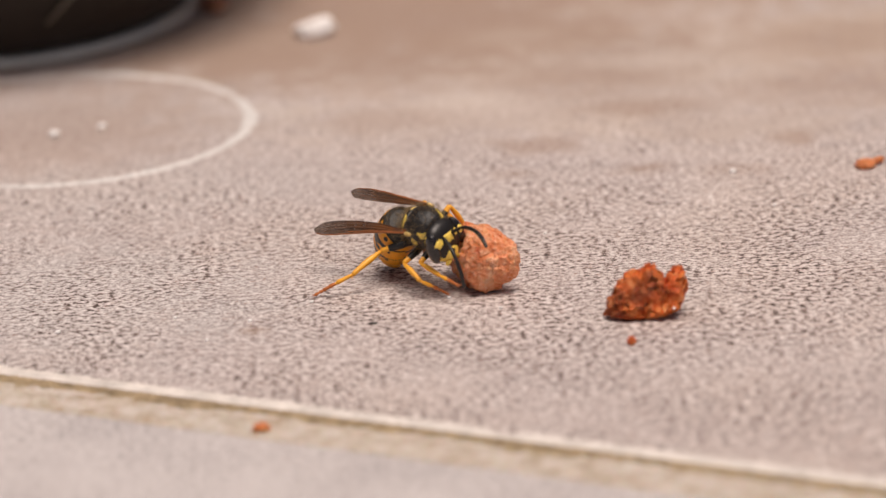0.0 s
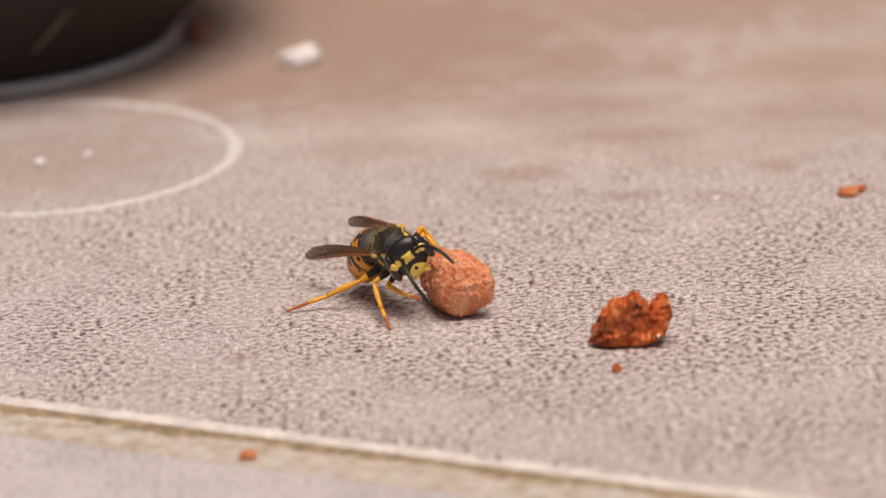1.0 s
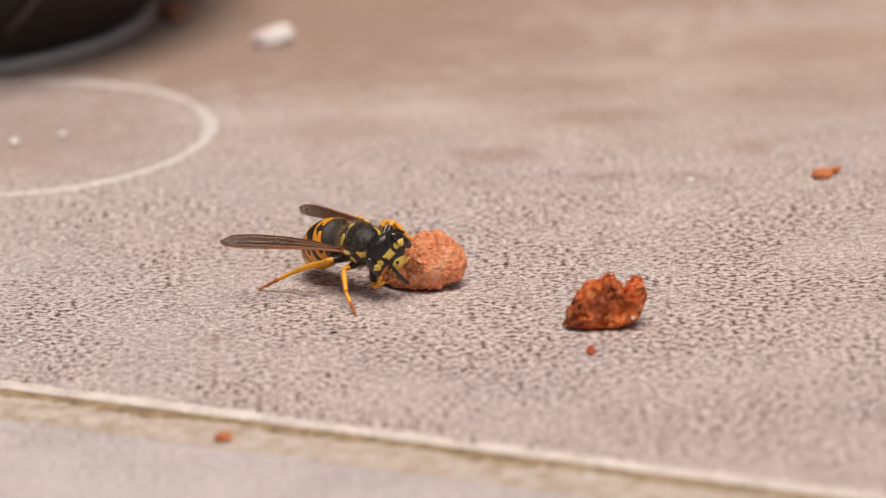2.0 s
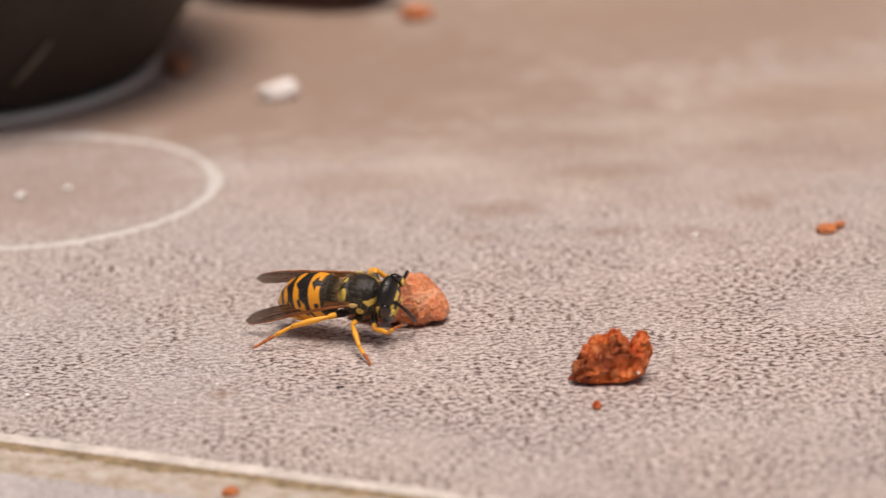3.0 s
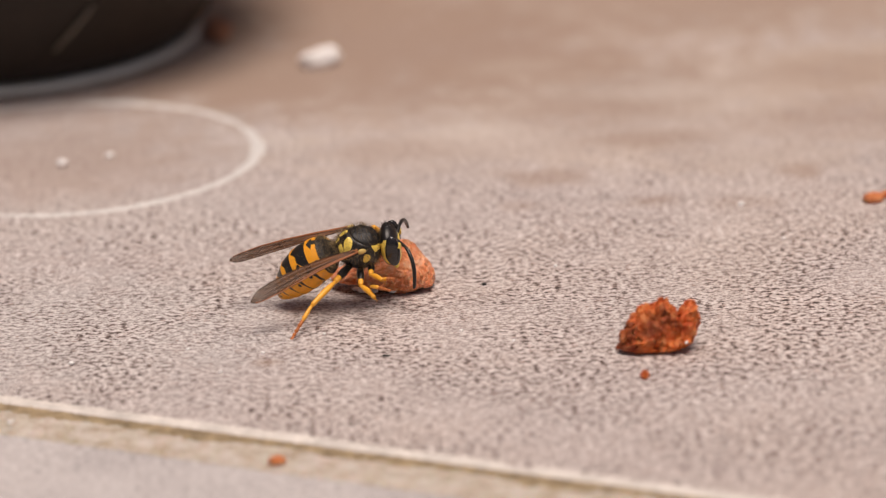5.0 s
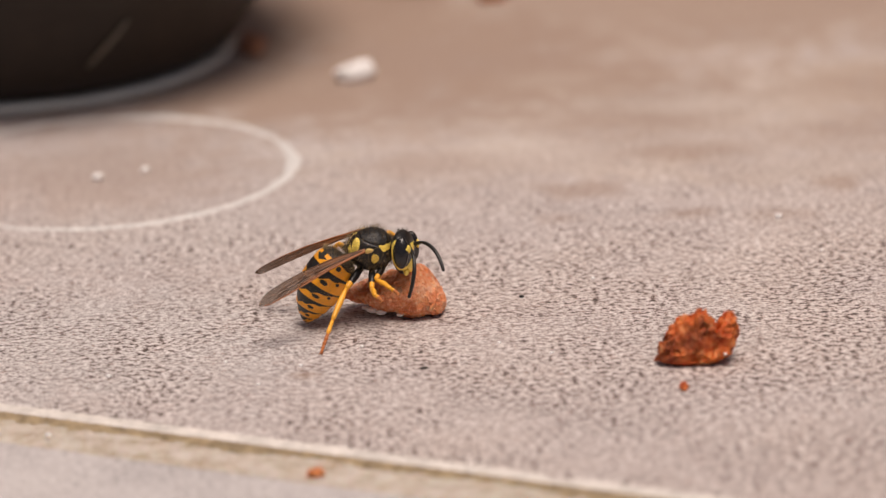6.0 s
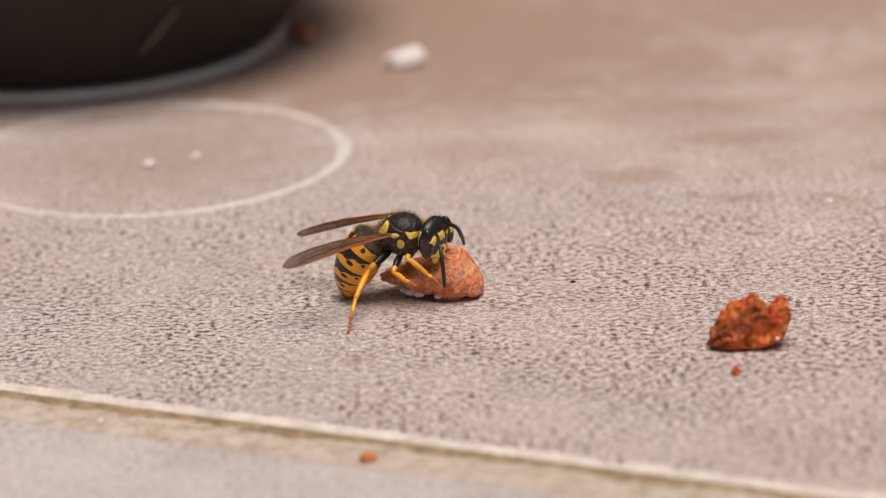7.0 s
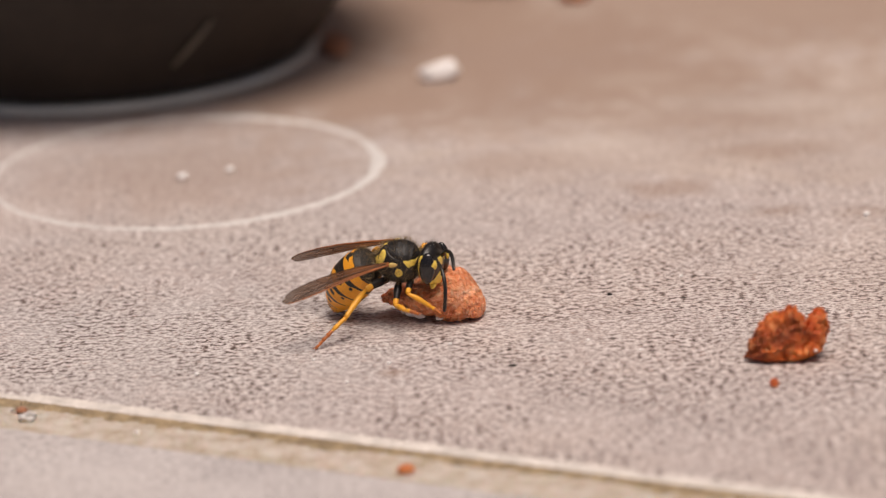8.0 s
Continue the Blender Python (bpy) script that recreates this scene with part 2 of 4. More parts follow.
EYE = plain("compound_eye", (0.012, 0.010, 0.010), 0.18, 0.3, 9000, 0.35, 0.00003, 0.4)
MEMBRANE = wing_material()
VEIN = plain("wing_vein", (0.055, 0.024, 0.012), 0.4, 0.3, 900)
COSTA = plain("rusty_wing_edge", (0.30, 0.10, 0.030), 0.4, 0.25, 900)
HAIR = plain("pale_hair", (0.36, 0.25, 0.12), 0.55, 0.3, 900)
DARK_HAIR = plain("dark_hair", (0.03, 0.024, 0.018), 0.55, 0.3, 900)


# ---- mesh helpers ----
def obj(name, verts, faces, mats, parent=None, label="", index=None, smooth=True):
    """One mesh object from millimetres."""
    me = bpy.data.meshes.new(name)
    me.from_pydata([(v[0] * MM, v[1] * MM, v[2] * MM) for v in verts], [], faces)
    for m in mats if isinstance(mats, (list, tuple)) else [mats]:
        me.materials.append(m)
    if index is not None:
        me.polygons.foreach_set("material_index", index)
    if smooth:
        me.polygons.foreach_set("use_smooth", [True] * len(me.polygons))
    me.update()
    ob = new(name, me)
    if parent is not None:
        ob.parent = parent
    if label:
        ob["label"] = label
    return ob


def sphere(nu, nv, place):
    """A closed sheet of poles along x: place(u, v) with u from 0 to 1 along and v the angle round from the top."""
    verts = [place(0, 0)]
    for i in range(1, nu):
        for j in range(nv):
            verts.append(place(i / nu, 2 * math.pi * j / nv))
    verts.append(place(1, 0))
    faces = [(0, 1 + (j + 1) % nv, 1 + j) for j in range(nv)]
    for i in range(nu - 2):
        a = 1 + i * nv
        for j in range(nv):
            k = (j + 1) % nv
            faces.append((a + j, a + k, a + nv + k, a + nv + j))
    a, e = 1 + (nu - 2) * nv, len(verts) - 1
    faces += [(a + j, a + (j + 1) % nv, e) for j in range(nv)]
    return verts, faces


def join(*pieces):
    verts, faces = [], []
    for v, f in pieces:
        n = len(verts)
        verts += list(v)
        faces += [tuple(i + n for i in q) for q in f]
    return verts, faces


def tube(points, radii, sides=8):
    """A tapering tube along points with closed ends."""
    pts = [Vector(p) for p in points]
    verts, faces, side = [], [], None
    for i, p in enumerate(pts):
        ahead = (pts[min(i + 1, len(pts) - 1)] - pts[max(i - 1, 0)]).normalized()
        if side is None:
            side = ahead.cross(Vector((0, 0, 1)) if abs(ahead.z) < 0.9 else Vector((0, 1, 0))).normalized()
        side = (side - ahead * side.dot(ahead)).normalized()
        up = ahead.cross(side)
        for j in range(sides):
            a = 2 * math.pi * j / sides
            verts.append(tuple(p + (side * math.cos(a) + up * math.sin(a)) * radii[i]))
    for i in range(len(pts) - 1):
        for j in range(sides):
            k = (j + 1) % sides
            faces.append((i * sides + j, i * sides + k, (i + 1) * sides + k, (i + 1) * sides + j))
    faces.append(tuple(range(sides))[::-1])
    faces.append(tuple(range((len(pts) - 1) * sides, len(pts) * sides)))
    return verts, faces


def blob(level, shape):
    """An icosphere whose points shape() moves."""
    bm = bmesh.new()
    bmesh.ops.create_icosphere(bm, subdivisions=level, radius=1.0)
    verts = [tuple(shape(v.co.copy())) for v in bm.verts]
    bm.verts.index_update()
    faces = [tuple(v.index for v in f.verts) for f in bm.faces]
    bm.free()
    return verts, faces


def rough(p, scale, octaves=4, seed=0.0):
    return noise.fractal(Vector(p) * scale + Vector((seed, seed * 1.7, -seed)), 1.0, 2.0, octaves)


def smooth(a, b, x):
    t = max(0.0, min(1.0, (x - a) / (b - a)))
    return t * t * (3 - 2 * t)


def lerp_table(table, u):
    for (a, x), (b, y) in zip(table, table[1:]):
        if u <= b:
            t = (u - a) / (b - a)
            t = t * t * (3 - 2 * t) * 0.5 + t * 0.5
            return x + (y - x) * t
    return table[-1][1]


def thing(name, label, category, group=""):
    return tagged(new(name), label, category, group)


# ---- ground: terrace tiles ----
SEAM = radians(-27.6)
TILE, GAP = 298.0, 6.0
TX, TY = math.cos(SEAM), math.sin(SEAM)


def to_world(u, v):
    """u along the seam, v across it away from the camera; v = 0 at the tile's edge."""
    return (u * TX - v * TY, -56.7 + u * TY + v * TX)


floor = obj("ground", [(-9000, -9000, -0.5), (9000, -9000, -0.5), (9000, 9000, -0.5), (-9000, 9000, -0.5)], [(0, 1, 2, 3)], GROUT)
tagged(floor, "terrace ground of sandy grout below the stone tiles", "ground", kind="structure")


def tile_mesh(fine):
    """A tile with a rounded, slightly chipped border; origin at its lower left corner."""
    prof = [(0.0, -1.6), (0.05, -0.62), (0.35, -0.28), (0.85, -0.10), (1.45, -0.02), (2.1, 0.0)]
    steps = 260 if fine else 12
    verts, faces, index = [], [], []
    corners = [(0, 0), (TILE, 0), (TILE, TILE), (0, TILE)]
    n_prof = len(prof)
    ring = []
    for k in range(4):
        a, b = corners[k], corners[(k + 1) % 4]
        m = steps if k == 0 else 12
        for i in range(m):
            ring.append((k, i / m, a, b))
    rows = len(ring)
    for inset, z in prof:
        for k, t, a, b in ring:
            x, y = a[0] + (b[0] - a[0]) * t, a[1] + (b[1] - a[1]) * t
            chip = 0.0
            if fine and k == 0:
                chip = 0.28 * rough((x, 0, 0), 0.35, 4, 3.0) + 0.12 * rough((x, z, 0), 1.6, 3, 8.0)
            d = inset + (abs(chip) if inset < 1.5 else 0)
            cx, cy = min(max(x, d), TILE - d), min(max(y, d), TILE - d)
            verts.append((cx, cy, z))
    for p in range(n_prof - 1):
        for i in range(rows):
            j = (i + 1) % rows
            faces.append((p * rows + i, p * rows + j, (p + 1) * rows + j, (p + 1) * rows + i))
            worn = 3.5 + 0.9 * rough((i * 0.5, 0, 0), 0.16, 4, 150)
            index.append(1 if fine and p < worn else 0)
    faces.append(tuple(range((n_prof - 1) * rows, n_prof * rows)))
    index.append(0)
    return verts, faces, index


verts, faces, index = tile_mesh(True)
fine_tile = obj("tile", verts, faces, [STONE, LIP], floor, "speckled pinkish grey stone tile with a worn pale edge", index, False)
verts, faces, index = tile_mesh(False)
plain_tile = obj("tile", verts, faces, [STONE, LIP], floor, "", index, False)
pale_tile = obj("tile", verts, faces, [PALE_STONE, LIP], floor, "bleached pale grey stone tile", index, False)
for i in range(-3, 4):
    for j in range(-3, 4):
        u, v = -150 + i * (TILE + GAP), j * (TILE + GAP)
        ob = fine_tile if (i, j) == (0, 0) else pale_tile if (i, j) == (0, -1) else plain_tile if (i, j) == (0, 1) else new("tile", pale_tile.data if j < 0 else plain_tile.data)
        ob.parent = floor
        x, y = to_world(u, v)
        ob.matrix_basis = pose(x * MM, y * MM, 0, 0, 0, -27.6)


def make_joint_dirt():
    """Brown crumbly dirt gathered along the foot of the tile's edge."""
    verts, faces = [], []
    n, k = 460, 5
    for i in range(n + 1):
        u = -62 + 130 * i / n
        reach = max(0.25, 1.1 + 1.4 * rough((u, 0, 0), 0.12, 4, 140) + 0.6 * rough((u, 0, 0), 0.9, 3, 143))
        for j in range(k):
            q = j / (k - 1)
            x, y = to_world(u, 0.25 - q * (reach + 0.25))
            z = -0.5 + 0.22 * (1 - q) ** 1.5 + 0.10 * (1 - q) * rough((u, q * 2, 0), 2.6, 3, 147) - 0.01 * q
            verts.append((x, y, z))
    for i in range(n):
        for j in range(k - 1):
            a = i * k + j
            faces.append((a, a + 1, a + k + 1, a + k))
    ob = obj("dirt", verts, faces, DIRT)
    tagged(ob, "brown crumbly dirt in the joint along the tile edge", "dirt", kind="stuff")


make_joint_dirt()


# Out-of-view wall, added to dim the far tiles and brown their reflections.
wall = obj("unseen_wall_back", [(x * 1500, 520 + y * 60, -1 + z * 420) for z in (0, 1) for y in (0, 1) for x in (-1, 1)],
           [(0, 1, 3, 2), (4, 6, 7, 5), (0, 4, 5, 1), (2, 3, 7, 6), (0, 2, 6, 4), (1, 5, 7, 3)], WOOD, smooth=False)
tagged(wall, "unseen low brown timber wall added to dim and tint the far tiles", "wall", kind="structure")


# ---- black bowl and ring mark ----
def lathe(profile, sides=96):
    verts, faces = [], []
    for r, z in profile:
        for j in range(sides):
            a = 2 * math.pi * j / sides
            verts.append((r * math.cos(a), r * math.sin(a), z))
    for i in range(len(profile) - 1):
        for j in range(sides):
            k = (j + 1) % sides
            faces.append((i * sides + j, i * sides + k, (i + 1) * sides + k, (i + 1) * sides + j))
    return verts, faces


def make_bowl():
    t = thing("bowl", "black plastic bowl with a dull metal foot ring on the tiles", "bowl")
    v, f = lathe([(0.1, 1.5), (23.9, 1.44), (24.2, 1.5), (24.5, 2.0), (25.5, 2.6), (26.7, 4.4), (28.4, 7.0), (31.6, 12.0), (35.0, 17.2), (36.2, 19.2), (36.4, 19.8), (35.6, 20.0), (33.9, 17.2), (30.4, 12), (26.0, 7), (22, 4.5), (0.1, 3)])
    obj("body", v, f, BLACK_GLAZE, t)
    v, f = lathe([(21.4, 0.0), (24.5, 0.0), (25.05, 0.25), (25.2, 0.7), (25.1, 1.15), (24.6, 1.38), (21.4, 1.42), (21.4, 0.0)])
    obj("foot_ring", v, f, RIM_GREY, t, "dull grey metal foot ring")
    # thin greyish streak up the side, built as a slim tube
    v, f = tube([(10.0, -25.95, 5.5), (12.3, -26.75, 8.0), (14.6, -27.3, 10.7)], [0.2, 0.32, 0.26], 6)
    obj("side_streak", v, f, GREY_STREAK, t, "thin greyish streak on the side")
    t.matrix_basis = pose(-38.0 * MM, 78.7 * MM, 0)
    return t


make_bowl()


def make_ring():
    """A lime ring left by a pot: a low, uneven crust."""
    verts, faces = [], []
    n, k = 420, 5
    for i in range(n):
        a = 2 * math.pi * i / n
        c = (math.cos(a), math.sin(a), 0)
        wide = 0.60 + 0.42 * rough(c, 2.2, 4, 5.0) + 0.25 * rough(c, 14, 3, 2.0)
        wide = max(0.22, wide * (0.62 + 0.38 * smooth(-0.9, 0.2, c[0])))
        off = 0.25 * rough(c, 6, 3, 9.0)
        for j in range(k):
            s = j / (k - 1) * 2 - 1
            r = 19.95 + off + s * wide
            verts.append((r * c[0], r * c[1], 0.006 + 0.20 * (1 - s * s) * (0.8 + 0.4 * rough(c, 20, 2, 1.0))))
    for i in range(n):
        for j in range(k - 1):
            b = ((i + 1) % n) * k
            faces.append((i * k + j, b + j, b + j + 1, i * k + j + 1))
    ob = obj("ring_stain", verts, faces, LIME)
    tagged(ob, "pale round limescale ring dried on the stone tile", "stain")
    ob.matrix_basis = pose(-26.1 * MM, 31.4 * MM, 0)


make_ring()


# ---- crumbs ----
def crumb(name, label, size, at, mat, seed, level=4, jag=0.35, turn=0.0, category="crumb"):
    def shape(p):
        q = p * (1 + jag * rough(p, 1.3, 5, seed) + 0.4 * jag * rough(p, 4.0, 3, seed + 4))
        z = q.z * size[2]
        if z < -0.75 * size[2]:
            z = -0.75 * size[2] + 0.15 * (z + 0.75 * size[2])
        return (q.x * size[0], q.y * size[1], z + 0.78 * size[2])
    v, f = blob(level, shape)
    ob = obj(name, v, f, mat)
    low = min(q[2] for q in v)
    tagged(ob, label, category)
    ob.matrix_basis = pose(at[0] * MM, at[1] * MM, -low * MM, 0, 0, turn)
    return ob


def make_red_crumb():
    """The jagged, charred piece of meat: a leaning slab with a ragged crest."""
    def boxy(c, k):
        return math.copysign(abs(c) ** k, c)

    def shape(p):
        x = 3.3 * boxy(p.x, 0.62)
        y = 1.6 * boxy(p.y, 0.7)
        crest = 3.75 + 0.70 * math.exp(-((x + 0.1) / 0.7) ** 2) + 0.75 * math.exp(-((x - 2.4) / 0.6) ** 2) - 0.75 * math.exp(-((x - 1.15) / 0.35) ** 2) + 0.45 * math.exp(-((x + 1.8) / 0.4) ** 2) - 0.9 * smooth(-2.2, -3.2, x)
        z = crest * (0.5 + 0.5 * boxy(p.z, 0.42))
        q = Vector((x, y, z))
        n = Vector((rough(q, 0.7, 5, 3), rough(q, 0.7, 5, 13), rough(q, 0.7, 5, 23))) * 0.42
        n += Vector((rough(q, 2.6, 4, 5), rough(q, 2.6, 4, 15), rough(q, 2.6, 4, 25))) * 0.24
        cell = noise.voronoi(q * 1.25)[0]
        n += Vector((p.x, p.y, 0.6 * p.z)) * (0.55 * (cell[1] - cell[0]) - 0.2)
        if p.z > 0.35:
            n.z += 0.45 * rough(q, 1.5, 2, 33)
        q += n * smooth(0.0, 0.8, z)
        return (q.x + 0.30 * q.z - 0.45, q.y, max(0.0, q.z))
    v, f = blob(6, shape)
    ob = obj("meat_piece", v, f, CHAR_MEAT)
    tagged(ob, "jagged reddish piece of charred meat on the stone tile", "food scrap")
    # a glint on the piece, modelled as a small white ball
    v, f = blob(3, lambda p: (2.35 + 0.14 * p.x, -1.62 + 0.14 * p.y, 1.2 + 0.15 * p.z))
    obj("fat_or_glint_bit", v, f, WHITE, ob, "tiny white dot standing in for a glint")
    ob.matrix_basis = pose(29.6 * MM, -37.2 * MM, 0, 0, 0, 0)


make_red_crumb()
crumb("crumb", "tiny dark red meat crumb on the tile", (0.40, 0.40, 0.42), (27.8, -44.2), CHAR_MEAT, 31.0, 3)
def make_twin_crumb():
    a = blob(3, lambda p: (1.05 * p.x * (1 + 0.3 * rough(p, 1.5, 3, 33)), 0.8 * p.y, max(0.0, 0.45 + 0.55 * p.z)))
    b = blob(3, lambda p: (1.25 + 0.75 * p.x, 1.15 + 0.45 * p.y * (1 + 0.3 * rough(p, 1.5, 3, 35)), max(0.0, 0.35 + 0.38 * p.z + 0.2 * p.x)))
    v, f = join(a, b)
    ob = obj("crumb", v, f, CRUMB_MEAT)
    tagged(ob, "small two-lobed orange-red meat crumb on the tile", "crumb")
    ob.matrix_basis = pose(53.9 * MM, 2.8 * MM, 0)


make_twin_crumb()
crumb("crumb", "small orange meat crumb lying in the joint", (0.7, 0.6, 0.4), (-4.0, -59.3), CRUMB_MEAT, 36.0, 3).location.z -= 0.48 * MM
crumb("crumb", "dry brown crumb in the joint", (0.45, 0.3, 0.3), (-37.3, -39.6), SCRAP, 39.0, 3, 0.6).location.z -= 0.48 * MM
crumb("crumb", "red-brown meat crumb far back on the tile", (1.9, 1.4, 0.9), (17.0, 94.0), CRUMB_MEAT, 41.0, 3)
crumb("crumb", "reddish brown meat scrap beside the bowl", (1.5, 4.6, 0.5), (-11.0, 78.0), SCRAP, 43.0, 3)
crumb("crumb", "soft white bread crumb on the tile", (2.15, 1.45, 1.05), (0.6, 61.8), WHITE, 46.0, 4, 0.4, 15)
crumb("stone", "dark reddish brown slate piece far back on the tile", (14, 6, 5), (3.0, 106.0), DARKBROWN, 47.0, 5, 0.12, -28, "stone")
crumb("fragment", "tiny black fragment on the tile", (0.42, 0.12, 0.1), (5.6, -35.3), DULL_BLACK, 48.0, 2)
crumb("fragment", "tiny black fragment on the tile", (0.25, 0.2, 0.14), (15.1, -16.8), DULL_BLACK, 49.0, 2)
grain = crumb("salt_grain", "tiny glinting white salt grain on the tile", (0.60, 0.50, 0.46), (-26.2, 28.0), SALT, 51.0, 2, 0.2)
tagged(grain, group="salt grains on the tile")
for x, y, s in ((-21.4, 30.0, 0.85), (41.1, 3.5, 0.6), (-22.3, -33.4, 0.45), (-26.8, -47.8, 0.45), (-5.3, -33.0, 0.35), (44.0, -7.5, 0.32), (12.5, -29.5, 0.32), (-12.0, -31.0, 0.32), (17.0, -33.0, 0.32), (0.2, -28.6, 0.32), (-9.0, -37.5, 0.32), (22.0, -12.5, 0.32)):
    g = copy_thing(grain, pose(x * MM, y * MM, grain.location.z * s))
    g.scale = (s, s, s)


def make_husk():
    pts = [(0.62 * math.cos(a), 0.55 * math.sin(a), 0.3 + 0.1 * math.sin(2 * a)) for a in [2 * math.pi * i / 24 for i in range(23)]]
    v, f = tube(pts, [0.20 + 0.05 * math.sin(i) for i in range(23)], 8)
    ob = obj("husk", v, f, LIME)
    tagged(ob, "small pale curled husk lying in the tile joint", "husk")
    ob.matrix_basis = pose(-36.7 * MM, -41.4 * MM, -0.46 * MM)
    v, f = join(tube([(-0.9, 0, 0.1), (0, 0.1, 0.5), (0.9, -0.1, 0.2)], [0.06, 0.1, 0.04], 6), tube([(0, 0.1, 0.5), (0.1, 0.3, 1.1)], [0.08, 0.03], 6))
    ob = obj("dry_sprig", v, f, STRAW)
    tagged(ob, "tiny dry brown sprig in the tile joint", "plant scrap")
    ob.matrix_basis = pose(-37.4 * MM, -39.3 * MM, -0.46 * MM)


make_husk()


# ---- the lump of meat the wasp works on ----
LUMP_TOP = [(-5.8, -0.5), (-4.6, 0.2), (-2.5, 1.15), (-0.5, 1.85), (0.9, 2.4), (1.7, 2.5), (2.3, 2.1), (3.3, 0.6), (3.85, -0.45), (4.0, -0.9)]
LUMP_LOW = [(-5.8, -0.6), (-4.6, -0.85), (-2.5, -1.35), (-0.5, -1.8), (1.0, -2.05), (3.3, -2.05), (3.85, -1.9), (4.0, -1.3)]
LUMP_WIDE = [(-5.8, 0.4), (-5.2, 1.2), (-4, 2.0), (-2, 2.6), (0, 3.0), (1.8, 2.95), (3.0, 2.2), (3.8, 1.3), (4.0, 0.5)]


def make_lump():
    """A torn wedge of meat: a ridge near one end that drops to a blunt tip."""
    def shape(p):
        ex = -0.9 + 4.9 * math.copysign(abs(p.x) ** 0.75, p.x)
        r = max(1e-6, math.hypot(p.y, p.z))
        c, n = p.z / r, p.y / r
        top, low, wide = lerp_table(LUMP_TOP, ex), lerp_table(LUMP_LOW, ex), lerp_table(LUMP_WIDE, ex)
        q = Vector((ex, wide * math.copysign(abs(n) ** 0.85, n) * (1 - 0.22 * max(0.0, c)), (top + low) / 2 + (top - low) / 2 * math.copysign(abs(c) ** 0.85, c)))
        # crumbly grain, torn hollows and a few clefts
        d = Vector((0.3 * p.x, n, c))
        g = 0.30 * rough(q, 0.45, 2, 61) + 0.22 * rough(q, 1.2, 4, 66) + 0.13 * rough(q, 3.4, 3, 69)
        cell = noise.voronoi(q * 0.55 + Vector((3, 1, 7)))[0]
        g -= 0.12 * smooth(0.08, 0.0, cell[1] - cell[0])
        g -= 0.08 * smooth(0.05, 0.0, abs(rough(q, 0.8, 3, 71)))
        return q + d * g
    v, f = blob(6, shape)
    ob = obj("meat_lump", v, f, MEAT)
    tagged(ob, "lump of pinkish cooked meat held by the wasp", "food scrap")
    for x, y, z, r in ((-2.4, -1.55, -1.55, 0.42), (-1.5, -1.85, -1.62, 0.36), (-3.2, -1.2, -1.55, 0.28), (0.4, -2.0, -1.7, 0.24)):
        v, f = blob(3, lambda p: (x + p.x * r * 1.4 * (1 + 0.2 * rough(p, 2, 2, x)), y + p.y * r, z + p.z * r * 0.7))
        obj("fat_or_glint_bit", v, f, WHITE, ob, "white bit of fat")
    return ob


lump = make_lump()


# ---- the wasp: x ahead, y to its left, z up, origin in the thorax ----
wasp = thing("wasp", "yellow and black wasp gnawing a lump of meat", "wasp")
NECK, PETIOLE = Vector((1.75, 0, 0.25)), Vector((-2.2, 0, -0.45))


def thorax_place(u, v):
    """Surface of the thorax: u from the front (0) to the rear (1), v from the top."""
    x = 2.15 - 4.5 * (0.5 - 0.5 * math.cos(math.pi * u))
    s = (x + 2.35) / 4.5
    half = lerp_table([(0, 0.0), (0.04, 0.70), (0.12, 1.15), (0.25, 1.55), (0.42, 1.85), (0.6, 1.90), (0.78, 1.62), (0.9, 1.18), (0.97, 0.72), (1, 0.0)], s)
    top = lerp_table([(0, 0.0), (0.04, 0.50), (0.10, 0.95), (0.2, 1.45), (0.32, 1.74), (0.5, 1.98), (0.65, 1.98), (0.8, 1.72), (0.9, 1.28), (0.97, 0.75), (1, 0.0)], s)
    low = lerp_table([(0, 0.0), (0.05, 0.7), (0.15, 1.25), (0.4, 1.85), (0.65, 1.9), (0.85, 1.45), (0.96, 0.8), (1, 0.0)], s)
    c, n = math.cos(v), math.sin(v)
    z = c * (top if c > 0 else low)
    y = math.copysign(abs(n) ** 0.88, n) * half
    # furrows round the middle shield and between the rear plates
    if c > 0.1:
        q = math.hypot((x - 0.35) / 1.45, y / 1.42)
        sink = 0.09 * math.exp(-((q - 1.02) / 0.05) ** 2) + 0.08 * math.exp(-((x + 1.95) / 0.06) ** 2)
        z -= sink * c
        z += 0.10 * math.exp(-((x + 1.5) / 0.28) ** 2) * c * math.exp(-(y / 1.2) ** 2)
    d = 0.012 * rough((x, y, z), 6, 3, 81)
    return (x, y * (1 + d), z * (1 + d))


